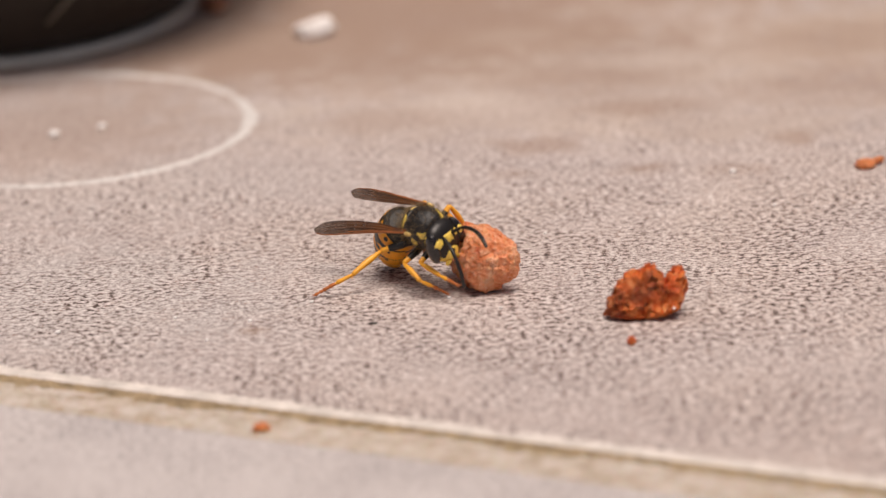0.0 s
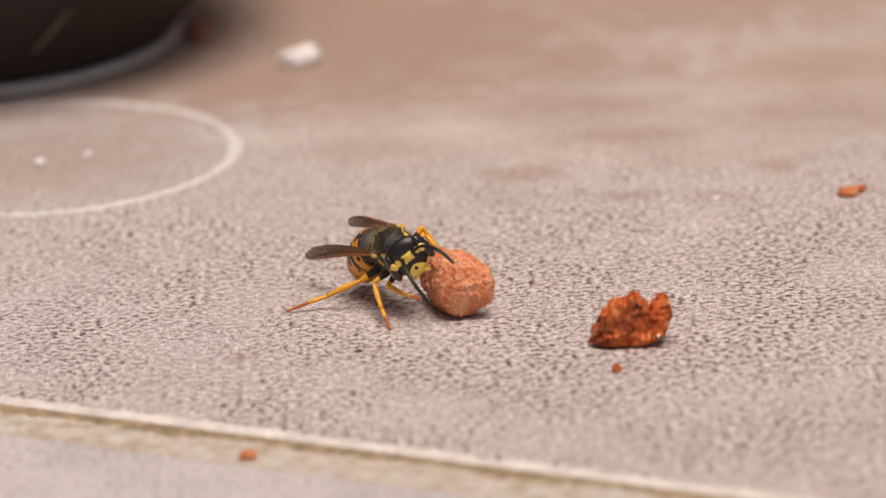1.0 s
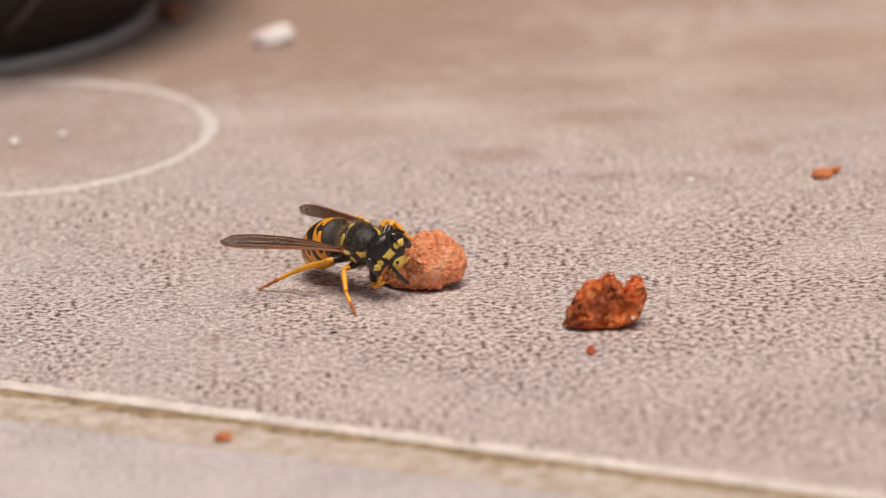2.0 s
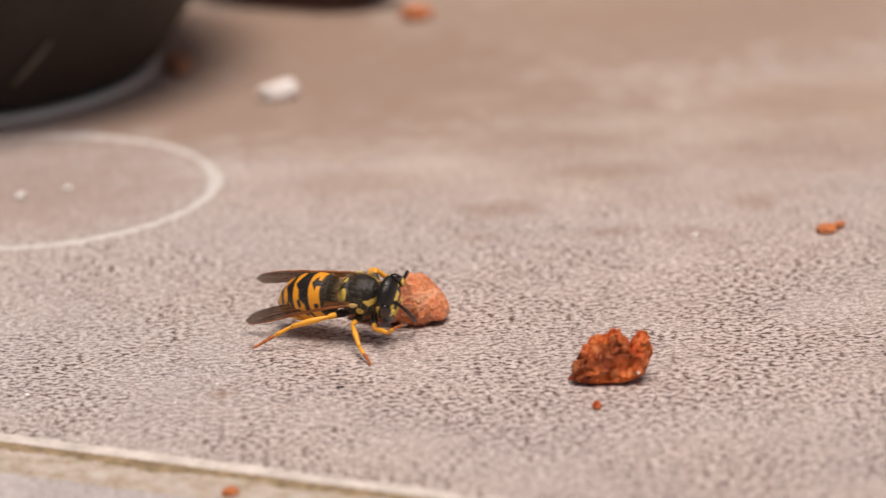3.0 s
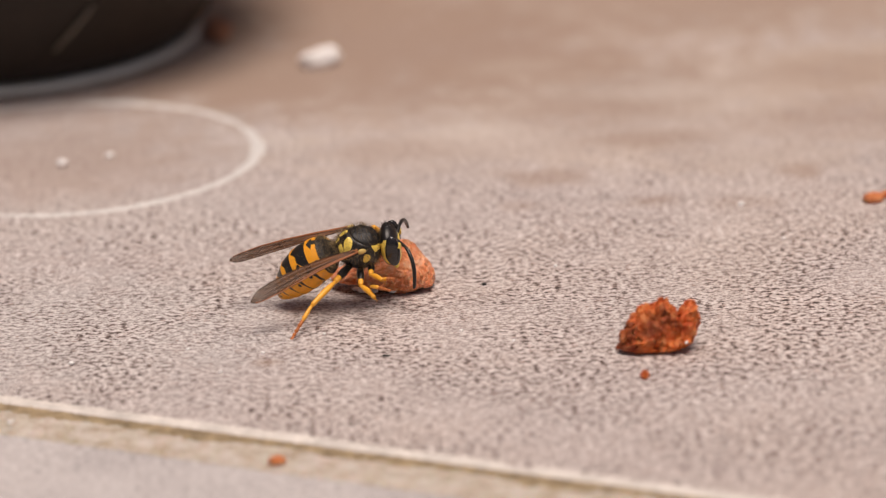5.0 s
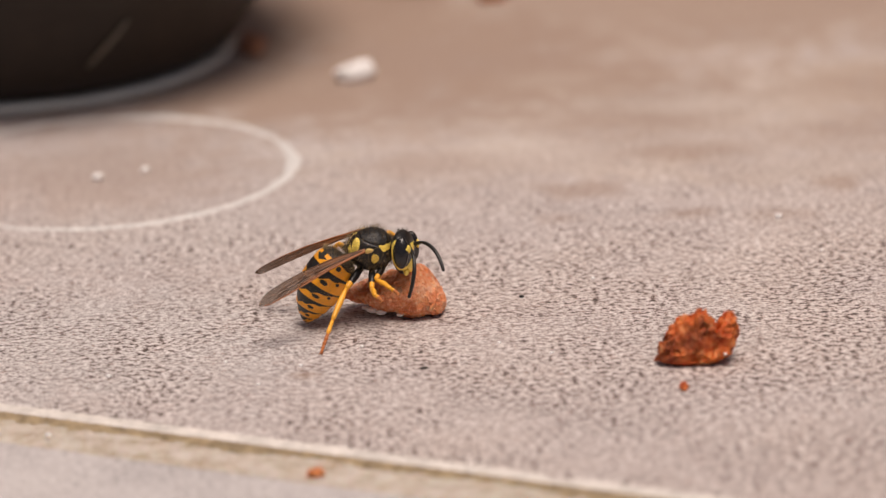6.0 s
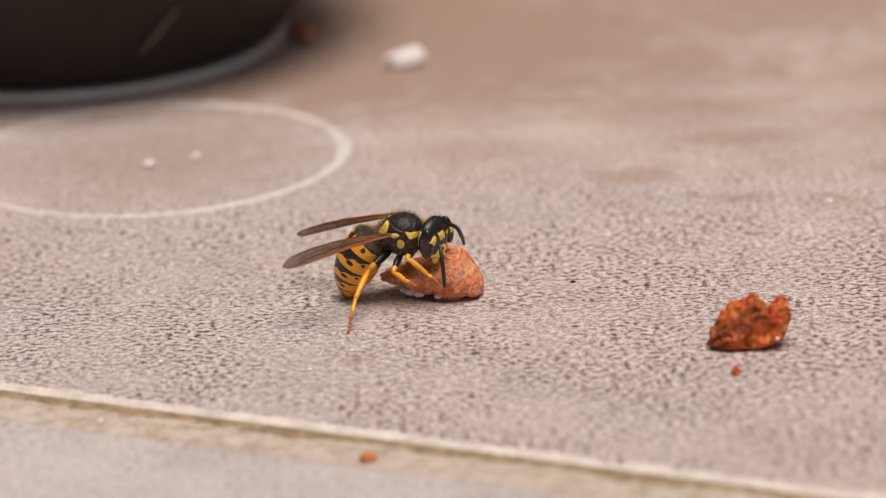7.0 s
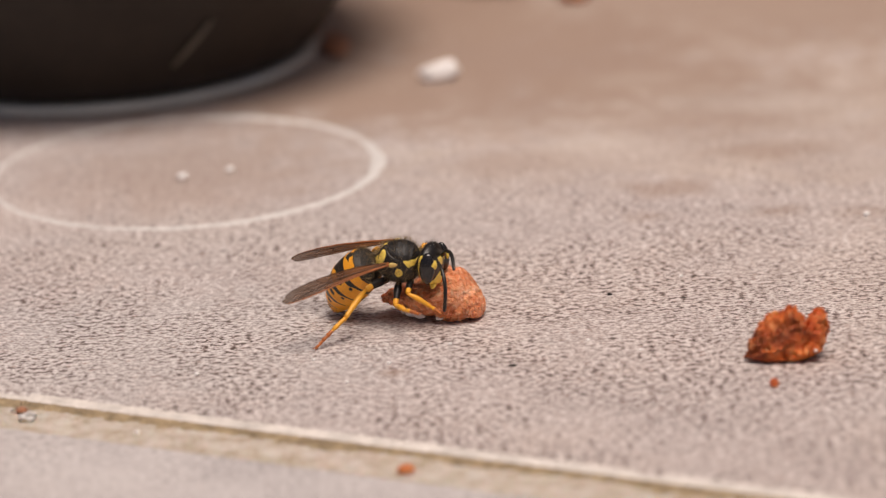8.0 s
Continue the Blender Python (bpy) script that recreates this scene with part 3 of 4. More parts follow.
def thorax_mark(x, y, z):
    """Which part of the thorax is yellow (1), dull black (2) or black (0)."""
    a = abs(y)
    wob = 0.06 * rough((x, a, z), 3, 3, 84)
    if z > 0.35:
        q = math.hypot((x - 0.35) / 1.45, y / 1.42)
        turn = math.degrees(math.atan2(a / 1.42, (x - 0.35) / 1.45))
        # collar line: a wedge along the shoulder, thin over the front
        if 16 < turn < 84 and 1.01 < q < 1.04 + 0.16 * math.exp(-((turn - 62) / 22) ** 2) + 0.4 * wob:
            return 1
        # two large ovals on the rear shield and two bars below it
        if ((x + 1.5) / 0.36) ** 2 + ((a - 0.82 + wob) / 0.50) ** 2 < 1:
            return 1
        if q < 1.0:
            return 2
    if z > -0.1 and 0.25 < a < 1.15 and abs(x + 2.10 - 0.12 * a) < 0.12 + 0.3 * wob:
        return 1
    if a > 1.0 and ((x - 0.12) / 0.36) ** 2 + ((z - 0.10 + 3 * wob) / 0.40) ** 2 < 1 - 4 * wob:
        return 1
    return 0


def marked(name, verts, faces, mats, mark, parent, label=""):
    index = []
    for f in faces:
        n = len(f)
        index.append(mark(sum(verts[i][0] for i in f) / n, sum(verts[i][1] for i in f) / n, sum(verts[i][2] for i in f) / n))
    return obj(name, verts, faces, mats, parent, label, index)


v, f = sphere(170, 200, thorax_place)
thorax = marked("thorax", v, f, [BLACK, YELLOW, DULL_BLACK], thorax_mark, wasp, "black thorax with yellow collar lines and spots")
for s in (-1, 1):
    v, f = blob(3, lambda p: (-0.42 + 0.40 * p.x + 0.1 * p.z, s * (1.78 + 0.20 * p.y), 0.92 + 0.26 * p.z * (1 - 0.3 * p.x)))
    obj("tegula", v, f, TEGULA, thorax, "amber wing-base scale")


def hairs(name, count, place_fn, mat, length, parent, seed, lean):
    rng = random.Random(seed)
    pieces = []
    for _ in range(count):
        p, n = place_fn(rng)
        d = (Vector(n) + Vector((rng.uniform(-1, 1), rng.uniform(-1, 1), rng.uniform(-1, 1))) * 0.45 + Vector(lean)).normalized()
        l = length * rng.uniform(0.5, 1.1)
        p = Vector(p)
        pieces.append(tube([p - d * 0.05, p + d * l * 0.5, p + d * l + Vector((-0.05, 0, -0.03))], [0.009, 0.007, 0.003], 3))
    v, f = join(*pieces)
    ob = obj(name, v, f, mat, parent, "fine pale hairs" if mat is HAIR else "fine dark hairs")
    ob["kind"] = "stuff"


def on_thorax(rng):
    u, a = rng.uniform(0.08, 0.92), rng.uniform(-2.6, 2.6)
    p = thorax_place(u, a)
    return p, Vector((p[0] * 0.35, p[1], p[2])).normalized()


hairs("hair", 700, on_thorax, DARK_HAIR, 0.5, thorax, 5, (0.1, 0, 0.05))
hairs("hair", 1400, on_thorax, HAIR, 0.62, thorax, 6, (-0.1, 0, 0))

# ---- gaster ----
GLEN, CURL = 7.4, 0.55
CUTS = [0.0, 0.23, 0.44, 0.61, 0.76, 0.88, 1.0]


def gaster_radius(u):
    return lerp_table([(0, 0.20), (0.015, 0.30), (0.03, 0.95), (0.06, 1.55), (0.10, 1.86), (0.18, 2.05), (0.30, 2.18), (0.45, 2.20), (0.6, 2.02), (0.74, 1.62), (0.85, 1.15), (0.93, 0.70), (0.98, 0.32), (1.0, 0.06)], u)


def gaster_point(u, a, grow=0.0):
    """A plump abdomen along an arc that curls down to its tip."""
    r, th = gaster_radius(u) + grow, CURL * u
    cx, cz = -GLEN / CURL * math.sin(th), -GLEN / CURL * (1 - math.cos(th))
    up = 0.30 * smooth(0, 0.12, u) + 0.93 * r * math.cos(a)
    return (cx - math.sin(th) * up, r * math.sin(a), cz + math.cos(th) * up)


def gaster_core(u, v):
    return gaster_point(0.995 * u + 0.002, v, -0.07)


v, f = sphere(60, 64, gaster_core)
gaster = marked("gaster", v, f, [BLACK, ORANGE], lambda x, y, z: 1 if (z < -0.6 and (-x / GLEN * 7.5) % 1 > 0.32) else 0, wasp, "striped tapering abdomen")
gaster.matrix_basis = Matrix.Translation(PETIOLE * MM)


def plate_mark(k):
    def mark(w, a, rnd):
        a = abs(a)
        wob = 0.035 * rnd
        if k == 0:
            # black front face, then a yellow band with a black anchor mark
            edge = 0.46 + 0.08 * smooth(1.0, 1.6, a) + wob
            dot = (a < 0.15 and w < 0.80) or a / 0.42 + abs(w - 0.74 + 0.15 * a) / 0.15 < 1 + 2 * wob
            dot = dot or ((a - 1.12) / 0.13) ** 2 + ((w - 0.66) / 0.12) ** 2 < 1
        else:
            # broad black base with a middle point; hooked side spots; mostly yellow on the flank
            edge = 0.66 + 0.26 * max(0.0, 1 - a / 0.34) - 0.02 * k - 0.28 * smooth(0.62, 1.0, a) - 0.16 * smooth(1.25, 1.7, a) + wob
            dot = ((a - 0.90) / 0.20) ** 2 + ((w - 0.66) / 0.12) ** 2 < 1
            dot = dot or (k < 3 and ((a - 1.50) / 0.10) ** 2 + ((w - 0.42) / 0.10) ** 2 < 1)
        return 0 if (w < edge or dot) else 1
    return mark


for k in range(6):
    u0, u1 = CUTS[k], CUTS[k + 1]
    nu, nv = 44, 190
    span = 2.25 if k else 2.5
    verts, faces, index = [], [], []
    mark = plate_mark(k)
    for i in range(nu + 1):
        w = i / nu
        u = u0 + (u1 - u0) * w * 1.04
        grow = 0.012 + 0.055 * w
        for j in range(nv + 1):
            a = -span + 2 * span * j / nv
            verts.append(gaster_point(min(u, 1.0), a, grow - 0.04 * smooth(span - 0.25, span, abs(a))))
    for i in range(nu):
        for j in range(nv):
            q = i * (nv + 1) + j
            faces.append((q, q + 1, q + nv + 2, q + nv + 1))
            w, a = (i + 0.5) / nu, -span + 2 * span * (j + 0.5) / nv
            index.append(mark(w, a, rough((w * 2 + k * 7, a * 1.5, 0), 2.2, 3, 90.0)))
    # a turned-in rear rim gives the plate its thickness
    base = nu * (nv + 1)
    n0 = len(verts)
    for j in range(nv + 1):
        a = -span + 2 * span * j / nv
        verts.append(gaster_point(min(u0 + (u1 - u0) * 1.02, 1.0), a, -0.05))
    for j in range(nv):
        faces.append((base + j, base + j + 1, n0 + j + 1, n0 + j))
        index.append(0 if k == 5 else 1)
    obj("tergite", verts, faces, [BLACK if k else DUSKY, ORANGE], gaster, "black plate with a scalloped orange-yellow band" if k == 0 else "", index)


def on_gaster(rng):
    u, a = rng.uniform(0.06, 0.97), rng.uniform(-2.8, 2.8)
    return gaster_point(u, a, 0.05), Vector((-0.5, math.sin(a), math.cos(a))).normalized()


hairs("hair", 260, on_gaster, HAIR, 0.28, gaster, 8, (-0.6, 0, 0))


def on_gaster_front(rng):
    u, a = rng.uniform(0.025, 0.12), rng.uniform(-2.0, 2.0)
    return gaster_point(u, a, 0.05), Vector((0.8, math.sin(a), math.cos(a))).normalized()


hairs("hair", 600, on_gaster_front, HAIR, 0.42, gaster, 9, (0.3, 0, 0))

# ---- head ----
HC = Vector((0.85, 0, 0.0))


def head_place(u, v):
    c = math.cos(math.pi * u)
    s = math.sin(math.pi * u)
    y, z = math.sin(v), math.cos(v)
    wide = 1.76 * (1 - 0.22 * smooth(0.0, -1.0, z * s)) * (1 + 0.02 * z)
    tall = 1.62 if z > 0 else 1.84
    x = 0.88 * c if c > 0 else 0.66 * c
    e = s ** 0.8 if s > 0 else 0.0
    return (HC.x + x, e * y * wide, HC.z + e * z * tall)


def big(verts):
    """The head is drawn at unit size and grown to its true one."""
    return [(x * 1.17, y * 1.17, z * 1.17) for x, y, z in verts]


def head_mark(x, y, z):
    a = abs(y)
    wob = 0.05 * rough((x, a, z), 4, 3, 95)
    # crescent on the cheek hugging the eye from behind
    ex, ez = x / 1.0 - 1.14, z - 0.03
    if a > 0.75 and ex < 0.20 and z < 1.02:
        inner = (ex / 0.56) ** 2 + (ez / 1.12) ** 2
        w = 0.32 - 0.18 * smooth(0.2, 1.0, z)
        outer = (ex / (0.60 + w)) ** 2 + (ez / (1.18 + w)) ** 2
        if inner > 0.85 and outer < 1 + 2 * wob:
            return 1
    if x > 1.05:
        if abs(z - 0.30 + 0.15 * a) < 0.34 - 0.55 * max(0, a - 0.25) ** 2 + wob and a < 0.42:
            return 1
        if ((a - 0.92) / 0.24) ** 2 + ((z - 0.30) / 0.30) ** 2 < 1 + wob:
            return 1
        if z < -1.1 and a > 0.5:
            return 1
    return 0


v, f = sphere(110, 150, head_place)
head = marked("head", v, f, [BLACK, YELLOW], head_mark, wasp, "black and yellow head")
for q in head.data.vertices:
    q.co *= 1.17
head.matrix_basis = Matrix.Translation(NECK * MM)
for s in (-1, 1):
    def eye_shape(p, s=s):
        x, y, z = 0.62 * p.x, 0.46 * p.y, 1.22 * p.z
        x += 0.10 * z * z * 0.4
        y -= 0.12 * z
        return (1.18 + x, s * (1.45 + y), 0.05 + z)
    v, f = blob(5, eye_shape)
    obj("compound_eye", big(v), f, EYE, head, "glossy black compound eye")
    # yellow patch in the notch of the eye
    v, f = blob(3, lambda p: (1.70 + 0.16 * p.x - 0.14 * p.y, s * (1.40 + 0.34 * p.y), 0.30 + (0.34 - 0.10 * p.y) * p.z))
    obj("eye_notch", big(v), f, YELLOW, head, "yellow patch beside the eye")
    v, f = blob(3, lambda p: (1.28 + 0.22 * p.x, s * (0.46 + 0.30 * p.y - 0.22 * p.z), -1.62 + 0.26 * p.z))
    obj("mandible", big(v), f, YELLOW, head, "yellow jaw")
    v, f = blob(2, lambda p: (0.95 + 0.11 * p.x, s * 0.26 + 0.11 * p.y, 1.56 + 0.08 * p.z))
    obj("ocellus", big(v), f, EYE, head)
v, f = blob(2, lambda p: (1.15 + 0.11 * p.x, 0.11 * p.y, 1.47 + 0.09 * p.z))
obj("ocellus", big(v), f, EYE, head)


def clypeus_shape(p):
    y = p.y * (0.80 - 0.18 * p.z * p.z) * (1 - 0.12 * p.z)
    z = -0.90 + 0.70 * p.z + (0.12 * p.y * p.y if p.z > 0 else 0)
    return (1.50 + 0.26 * p.x - 0.12 * p.y * p.y, y, z)


def clypeus_mark(x, y, z):
    a = abs(y)
    return 1 if (a / 0.13) ** 2 + ((z + 0.84) / 0.17) ** 2 < 1 else 0


v, f = blob(5, clypeus_shape)
clypeus = marked("clypeus", v, f, [YELLOW, BLACK], clypeus_mark, head, "yellow face plate with a black dot")
for q in clypeus.data.vertices:
    q.co *= 1.17
v, f = blob(3, lambda p: (1.63 + 0.16 * p.x, p.y * (0.36 + 0.26 * smooth(-0.2, 0.8, p.z)), 0.28 + 0.38 * p.z + 0.22 * p.y * p.y * smooth(0, 0.6, p.z)))
obj("frons_shield", big(v), f, YELLOW, head, "yellow shield between the antennae")


def on_head(rng):
    u, a = rng.uniform(0.15, 0.9), rng.uniform(-1.5, 1.5)
    p = head_place(u, a)
    return [c * 1.17 for c in p], (Vector(p) - HC).normalized()


hairs("hair", 200, on_head, DARK_HAIR, 0.45, head, 11, (0, 0, 0.2))


def make_antenna():
    """Scape, then a curved whip: x ahead, bending down."""
    pts, rad = [], []
    for i in range(6):
        t = i / 5
        pts.append((1.2 * t, 0.0, 0.45 * t))
        rad.append(0.13 + 0.04 * math.sin(math.pi * t))
    ang, x, z, n = 0.15, 1.2, 0.45, 36
    for i in range(n):
        t = (i + 1) / n
        ang -= 0.030 * (1.5 - 0.9 * t)
        x += 0.115 * math.cos(ang)
        z += 0.115 * math.sin(ang)
        pts.append((x, 0, z))
        rad.append(0.145 + 0.045 * math.sin(math.pi * min(1, t * 0.85 + 0.1)) - (0.016 if i % 3 == 0 else 0.0))
    rad[-1] = 0.06
    v, f = tube(pts, rad, 10)
    return obj("antenna", v, f, BLACK, head, "black elbowed antenna")


antennae = {"near": make_antenna(), "far": make_antenna()}
ANT_BASE = {"near": Vector((1.81, -0.45, 0.47)), "far": Vector((1.81, 0.45, 0.47))}


# ---- wings ----
WLEN = 11.3


def wing_half(t):
    return lerp_table([(0, 0.28), (0.1, 0.42), (0.3, 0.75), (0.55, 1.02), (0.75, 1.12), (0.9, 1.0), (0.97, 0.70), (0.99, 0.45), (1.0, 0.15)], t)


def wing_surface(t, w, s):
    """t along the wing, w from the inner (-1) to the outer, leading edge (1). Folded lengthwise."""
    half = 0.50 * wing_half(t)
    x = WLEN * t - 0.25 * (w < 0) * w * w * smooth(0.8, 1.0, t)
    y = -s * (-(w * half) + 0.25 * math.sin(math.pi * t) * 0.6)
    z = 0.22 * math.sin(math.pi * t) + (-0.45 if s > 0 else 0.30) * w * half + 0.05 * math.sin(3.3 * math.pi * w) * smooth(0.05, 0.3, t) - 0.35 * t * t
    z += 0.03 * rough((x, y, 0), 1.1, 2, 101)
    return Vector((x, y, z))


def make_wing(s):
    nu, nv = 60, 14
    verts, faces = [], []
    for side in (0.018, -0.018):
        for i in range(nu + 1):
            for j in range(nv + 1):
                p = wing_surface(i / nu, j / nv * 2 - 1, s)
                verts.append((p.x, p.y, p.z + side))
    m = (nu + 1) * (nv + 1)
    for i in range(nu):
        for j in range(nv):
            q = i * (nv + 1) + j
            faces.append((q, q + 1, q + nv + 2, q + nv + 1))
            faces.append((m + q, m + q + nv + 1, m + q + nv + 2, m + q + 1))
    wing = obj("wing", verts, faces, MEMBRANE, wasp, "smoky amber folded wing with brown veins")
    courses = [(1.0, 1.0, 0.0, 0.97, 0.11, COSTA), (0.72, 0.80, 0.02, 0.62, 0.075, COSTA), (0.2, 0.35, 0.03, 0.80, 0.05, VEIN), (-0.25, -0.1, 0.03, 0.92, 0.045, VEIN),
               (-0.65, -0.45, 0.08, 0.85, 0.035, VEIN), (-1.0, -1.0, 0.05, 0.96, 0.03, VEIN), (0.45, 0.75, 0.45, 0.90, 0.04, VEIN), (0.1, 0.6, 0.55, 0.93, 0.035, VEIN)]
    for w0, w1, t0, t1, r, mat in courses:
        pts, rad = [], []
        for i in range(22):
            q = i / 21
            p = wing_surface(t0 + (t1 - t0) * q, w0 + (w1 - w0) * q + 0.06 * math.sin(7 * q + w0 * 3), s)
            pts.append((p.x, p.y, p.z + 0.01))
            rad.append(r * (1 - 0.6 * q))
        v, f = tube(pts, rad, 6)
        obj("vein", v, f, mat, wing)
    for t0, w0, t1, w1 in ((0.45, 0.77, 0.48, 0.28), (0.60, 0.85, 0.63, 0.35), (0.70, 0.8, 0.74, 0.3), (0.55, 0.3, 0.58, -0.15), (0.72, 0.3, 0.76, -0.1), (0.40, 0.3, 0.44, -0.2)):
        pts = [wing_surface(t0 + (t1 - t0) * q / 5, w0 + (w1 - w0) * q / 5, s) + Vector((0, 0, 0.01)) for q in range(6)]
        v, f = tube(pts, [0.03] * 6, 5)
        obj("vein", v, f, VEIN, wing)
    return wing


wings = {"near": make_wing(1), "far": make_wing(-1)}
WING_BASE = {"near": Vector((-0.75, -1.62, 0.95)), "far": Vector((-0.75, 1.62, 0.95))}


# ---- legs: each part lies along x from its joint ----
def segment(length, r0, r1, belly, bend=0.0, n=12):
    pts, rad = [], []
    for i in range(n + 1):
        t = i / n
        pts.append((length * t, 0, bend * math.sin(math.pi * t)))
        rad.append(r0 + (r1 - r0) * t + belly * math.sin(math.pi * min(1.0, t * 1.15)) ** 2)
    rad[0] *= 0.75
    rad[-1] *= 0.8
    return tube(pts, rad, 10)


def make_leg(l1, l2, l3, thick):
    v, f = segment(l1, 0.26 * thick, 0.22 * thick, 0.08 * thick, 0.06)
    leg = marked("leg", v, f, [BLACK, LEG], lambda x, y, z: 1 if x > 0.72 * l1 else 0, wasp, "yellow leg with a black thigh and rusty foot")
    v, f = segment(l2, 0.15 * thick, 0.20 * thick, 0.07 * thick, 0.08)
    spur = tube([(l2 - 0.08, 0, -0.1), (l2 + 0.45, 0.05, -0.28)], [0.045, 0.01], 5)
    spur2 = tube([(l2 - 0.08, 0.08, -0.08), (l2 + 0.38, 0.18, -0.2)], [0.04, 0.01], 5)
    tibia = obj("tibia", *join((v, f), spur, spur2), LEG, leg)
    pieces, index = [], []
    x, parts = 0.0, [0.42, 0.2, 0.15, 0.10, 0.13]
    for i, q in enumerate(parts):
        l = q * l3
        pts = [(x + l * t, 0, 0.05 * math.sin(3 * (x + l * t) / l3)) for t in (0, 0.15, 0.5, 0.85, 1.0)]
        r = thick * (0.172 - 0.014 * i)
        pieces.append(tube(pts, [r * 0.6, r * 0.85, r * 0.9, r * 1.08, r * 0.7], 9))
        x += l
    for s in (-1, 1):
        pieces.append(tube([(x - 0.04, 0, 0.03), (x + 0.16, s * 0.12, 0.06), (x + 0.26, s * 0.2, -0.06)], [0.05, 0.04, 0.012], 5))
    v, f = join(*pieces)
    tarsus = marked("tarsus", v, f, [LEG, TARSUS], lambda x, y, z: 1 if x > 0.45 * l3 else 0, leg, "rusty jointed foot with two claws")
    return leg, tibia, tarsus


LEGS = {"hind": (3.0, 3.5, 3.9, 1.2), "mid": (2.6, 2.7, 2.9, 1.1), "front": (2.3, 2.4, 2.4, 1.05)}
HIPS = {"hind": Vector((-1.0, -0.9, -1.4)), "mid": Vector((0.0, -1.0, -1.5)), "front": Vector((1.1, -0.8, -1.3))}
near_legs = {k: make_leg(*LEGS[k]) for k in LEGS}
far_legs = {k: make_leg(*LEGS[k]) for k in LEGS}
for k, hip in HIPS.items():
    for s in (1, -1):
        v, f = blob(3, lambda p: (hip.x + 0.42 * p.x, s * (hip.y + 0.1 - 0.42 * p.y), hip.z + 0.30 + 0.55 * p.z))
        obj("coxa", v, f, BLACK, thorax)


# ---- movement ----
BODY_ROWS = [
    (0, 10.71, -26.22, 5.75, -40.14, -9.56, 33.75),
    (0.5, 9.56, -26.98, 5.43, -45.95, -15.26, 43.58),
    (1, 9.28, -24.37, 5.87, -54.13, -2.99, 36.94),
    (1.2, 8.95, -25.87, 5.92, -53.95, -3.96, 38.57),
    (2.3, 8.68, -24.44, 4.26, -12.79, -16.02, 39.81),
    (2.5, 9.27, -25.76, 4.19, 8.86, -16.1, 41.76),
    (3, 8.04, -22.62, 4.4, -14.21, -1.28, 38.53),
    (3.5, 6.4, -24.7, 4.84, -0.27, -0.46, 34.12),
    (4, 5.55, -23.31, 5.48, 3.09, 5.22, 29.88),
    (4.2, 5.72, -24.37, 5, 19.15, -3.14, 33.05),
    (5.3, 2.87, -20.87, 6.17, 16.84, -3.74, 16.23),
    (5.5, 2.54, -20.88, 6.34, 21.42, -2.27, 13.98),
    (6, 1.43, -21.43, 6.9, 6.87, -1.63, 14.61),
    (6.5, -0.55, -19.64, 6.83, 3.32, 5.1, 10.66),
    (7, -0.33, -19.88, 6.57, -10.57, -6.11, 16),
    (7.5, -1.64, -20.46, 6.47, -7.77, -6.55, 13.78),
    (8, -3.94, -21.78, 5.93, -7.94, -4.43, 21.09),
]
HEAD_ROWS = [
    (0, 5.72, 16.26, -18.81, -0.21, -0.75, -0.25),
    (0.5, -4.56, 16.55, -1.01, -0.07, -0.61, -0.11),
    (1, -22.97, 13.52, 2.25, 0.03, 0.11, -0.03),
    (1.2, -20.7, -1.55, 11.63, -0.23, 0.1, 0.22),
    (2.3, -22.6, 18.02, 13.33, 0.27, 0.2, 0.09),
    (2.5, -20.45, 13.73, 42.85, 0.22, -0.05, 0.02),
    (3, -10.2, -0.85, 10.25, -0.28, 0, 0.05),
    (3.5, -16.99, 22.43, 14.1, -0.12, -0.13, -0.15),
    (4, -12.68, -6.83, -4.83, -0.47, 0.25, 0.22),
    (4.2, -13.43, 7.94, -2.53, -0.04, 0, -0.07),
    (5.3, -18.59, 17.08, -10.45, -0.03, -0.02, -0.07),
    (5.5, -21.57, 16.35, -7.6, 0.04, -0.01, -0.03),
    (6, -22.6, 9.38, -19.45, 0.11, -0.22, -0.34),
    (6.5, -21.74, 23.46, -11.56, 0.39, -0.09, -0.18),
    (7, -21.86, 8.2, -4.58, 0.16, 0, -0.06),
    (7.5, -15.89, 8.9, -11.89, 0.15, -0.2, -0.36),
    (8, -14.31, 7.56, -17.46, 0.1, -0.04, -0.09),
]
GASTER_ROWS = [
    (0, 16, 52),
    (0.5, 36, 58),
    (1, 16, 32),
    (1.2, 18, 38),
    (2.3, -6.94, 33.58),
    (2.5, -32.38, 40.68),
    (3, -9.75, 17.55),
    (3.5, -21.71, 27.39),
    (4, 2.54, 23.24),
    (4.2, -31.13, 33.57),
    (5.3, -11.96, 42.77),
    (5.5, -6.26, 43.73),
    (6, 17.26, 43.44),
    (6.5, -6.79, 48.24),
    (7, 15.11, 53.37),
    (7.5, 4, 52.32),
    (8, -4.78, 43.85),
]
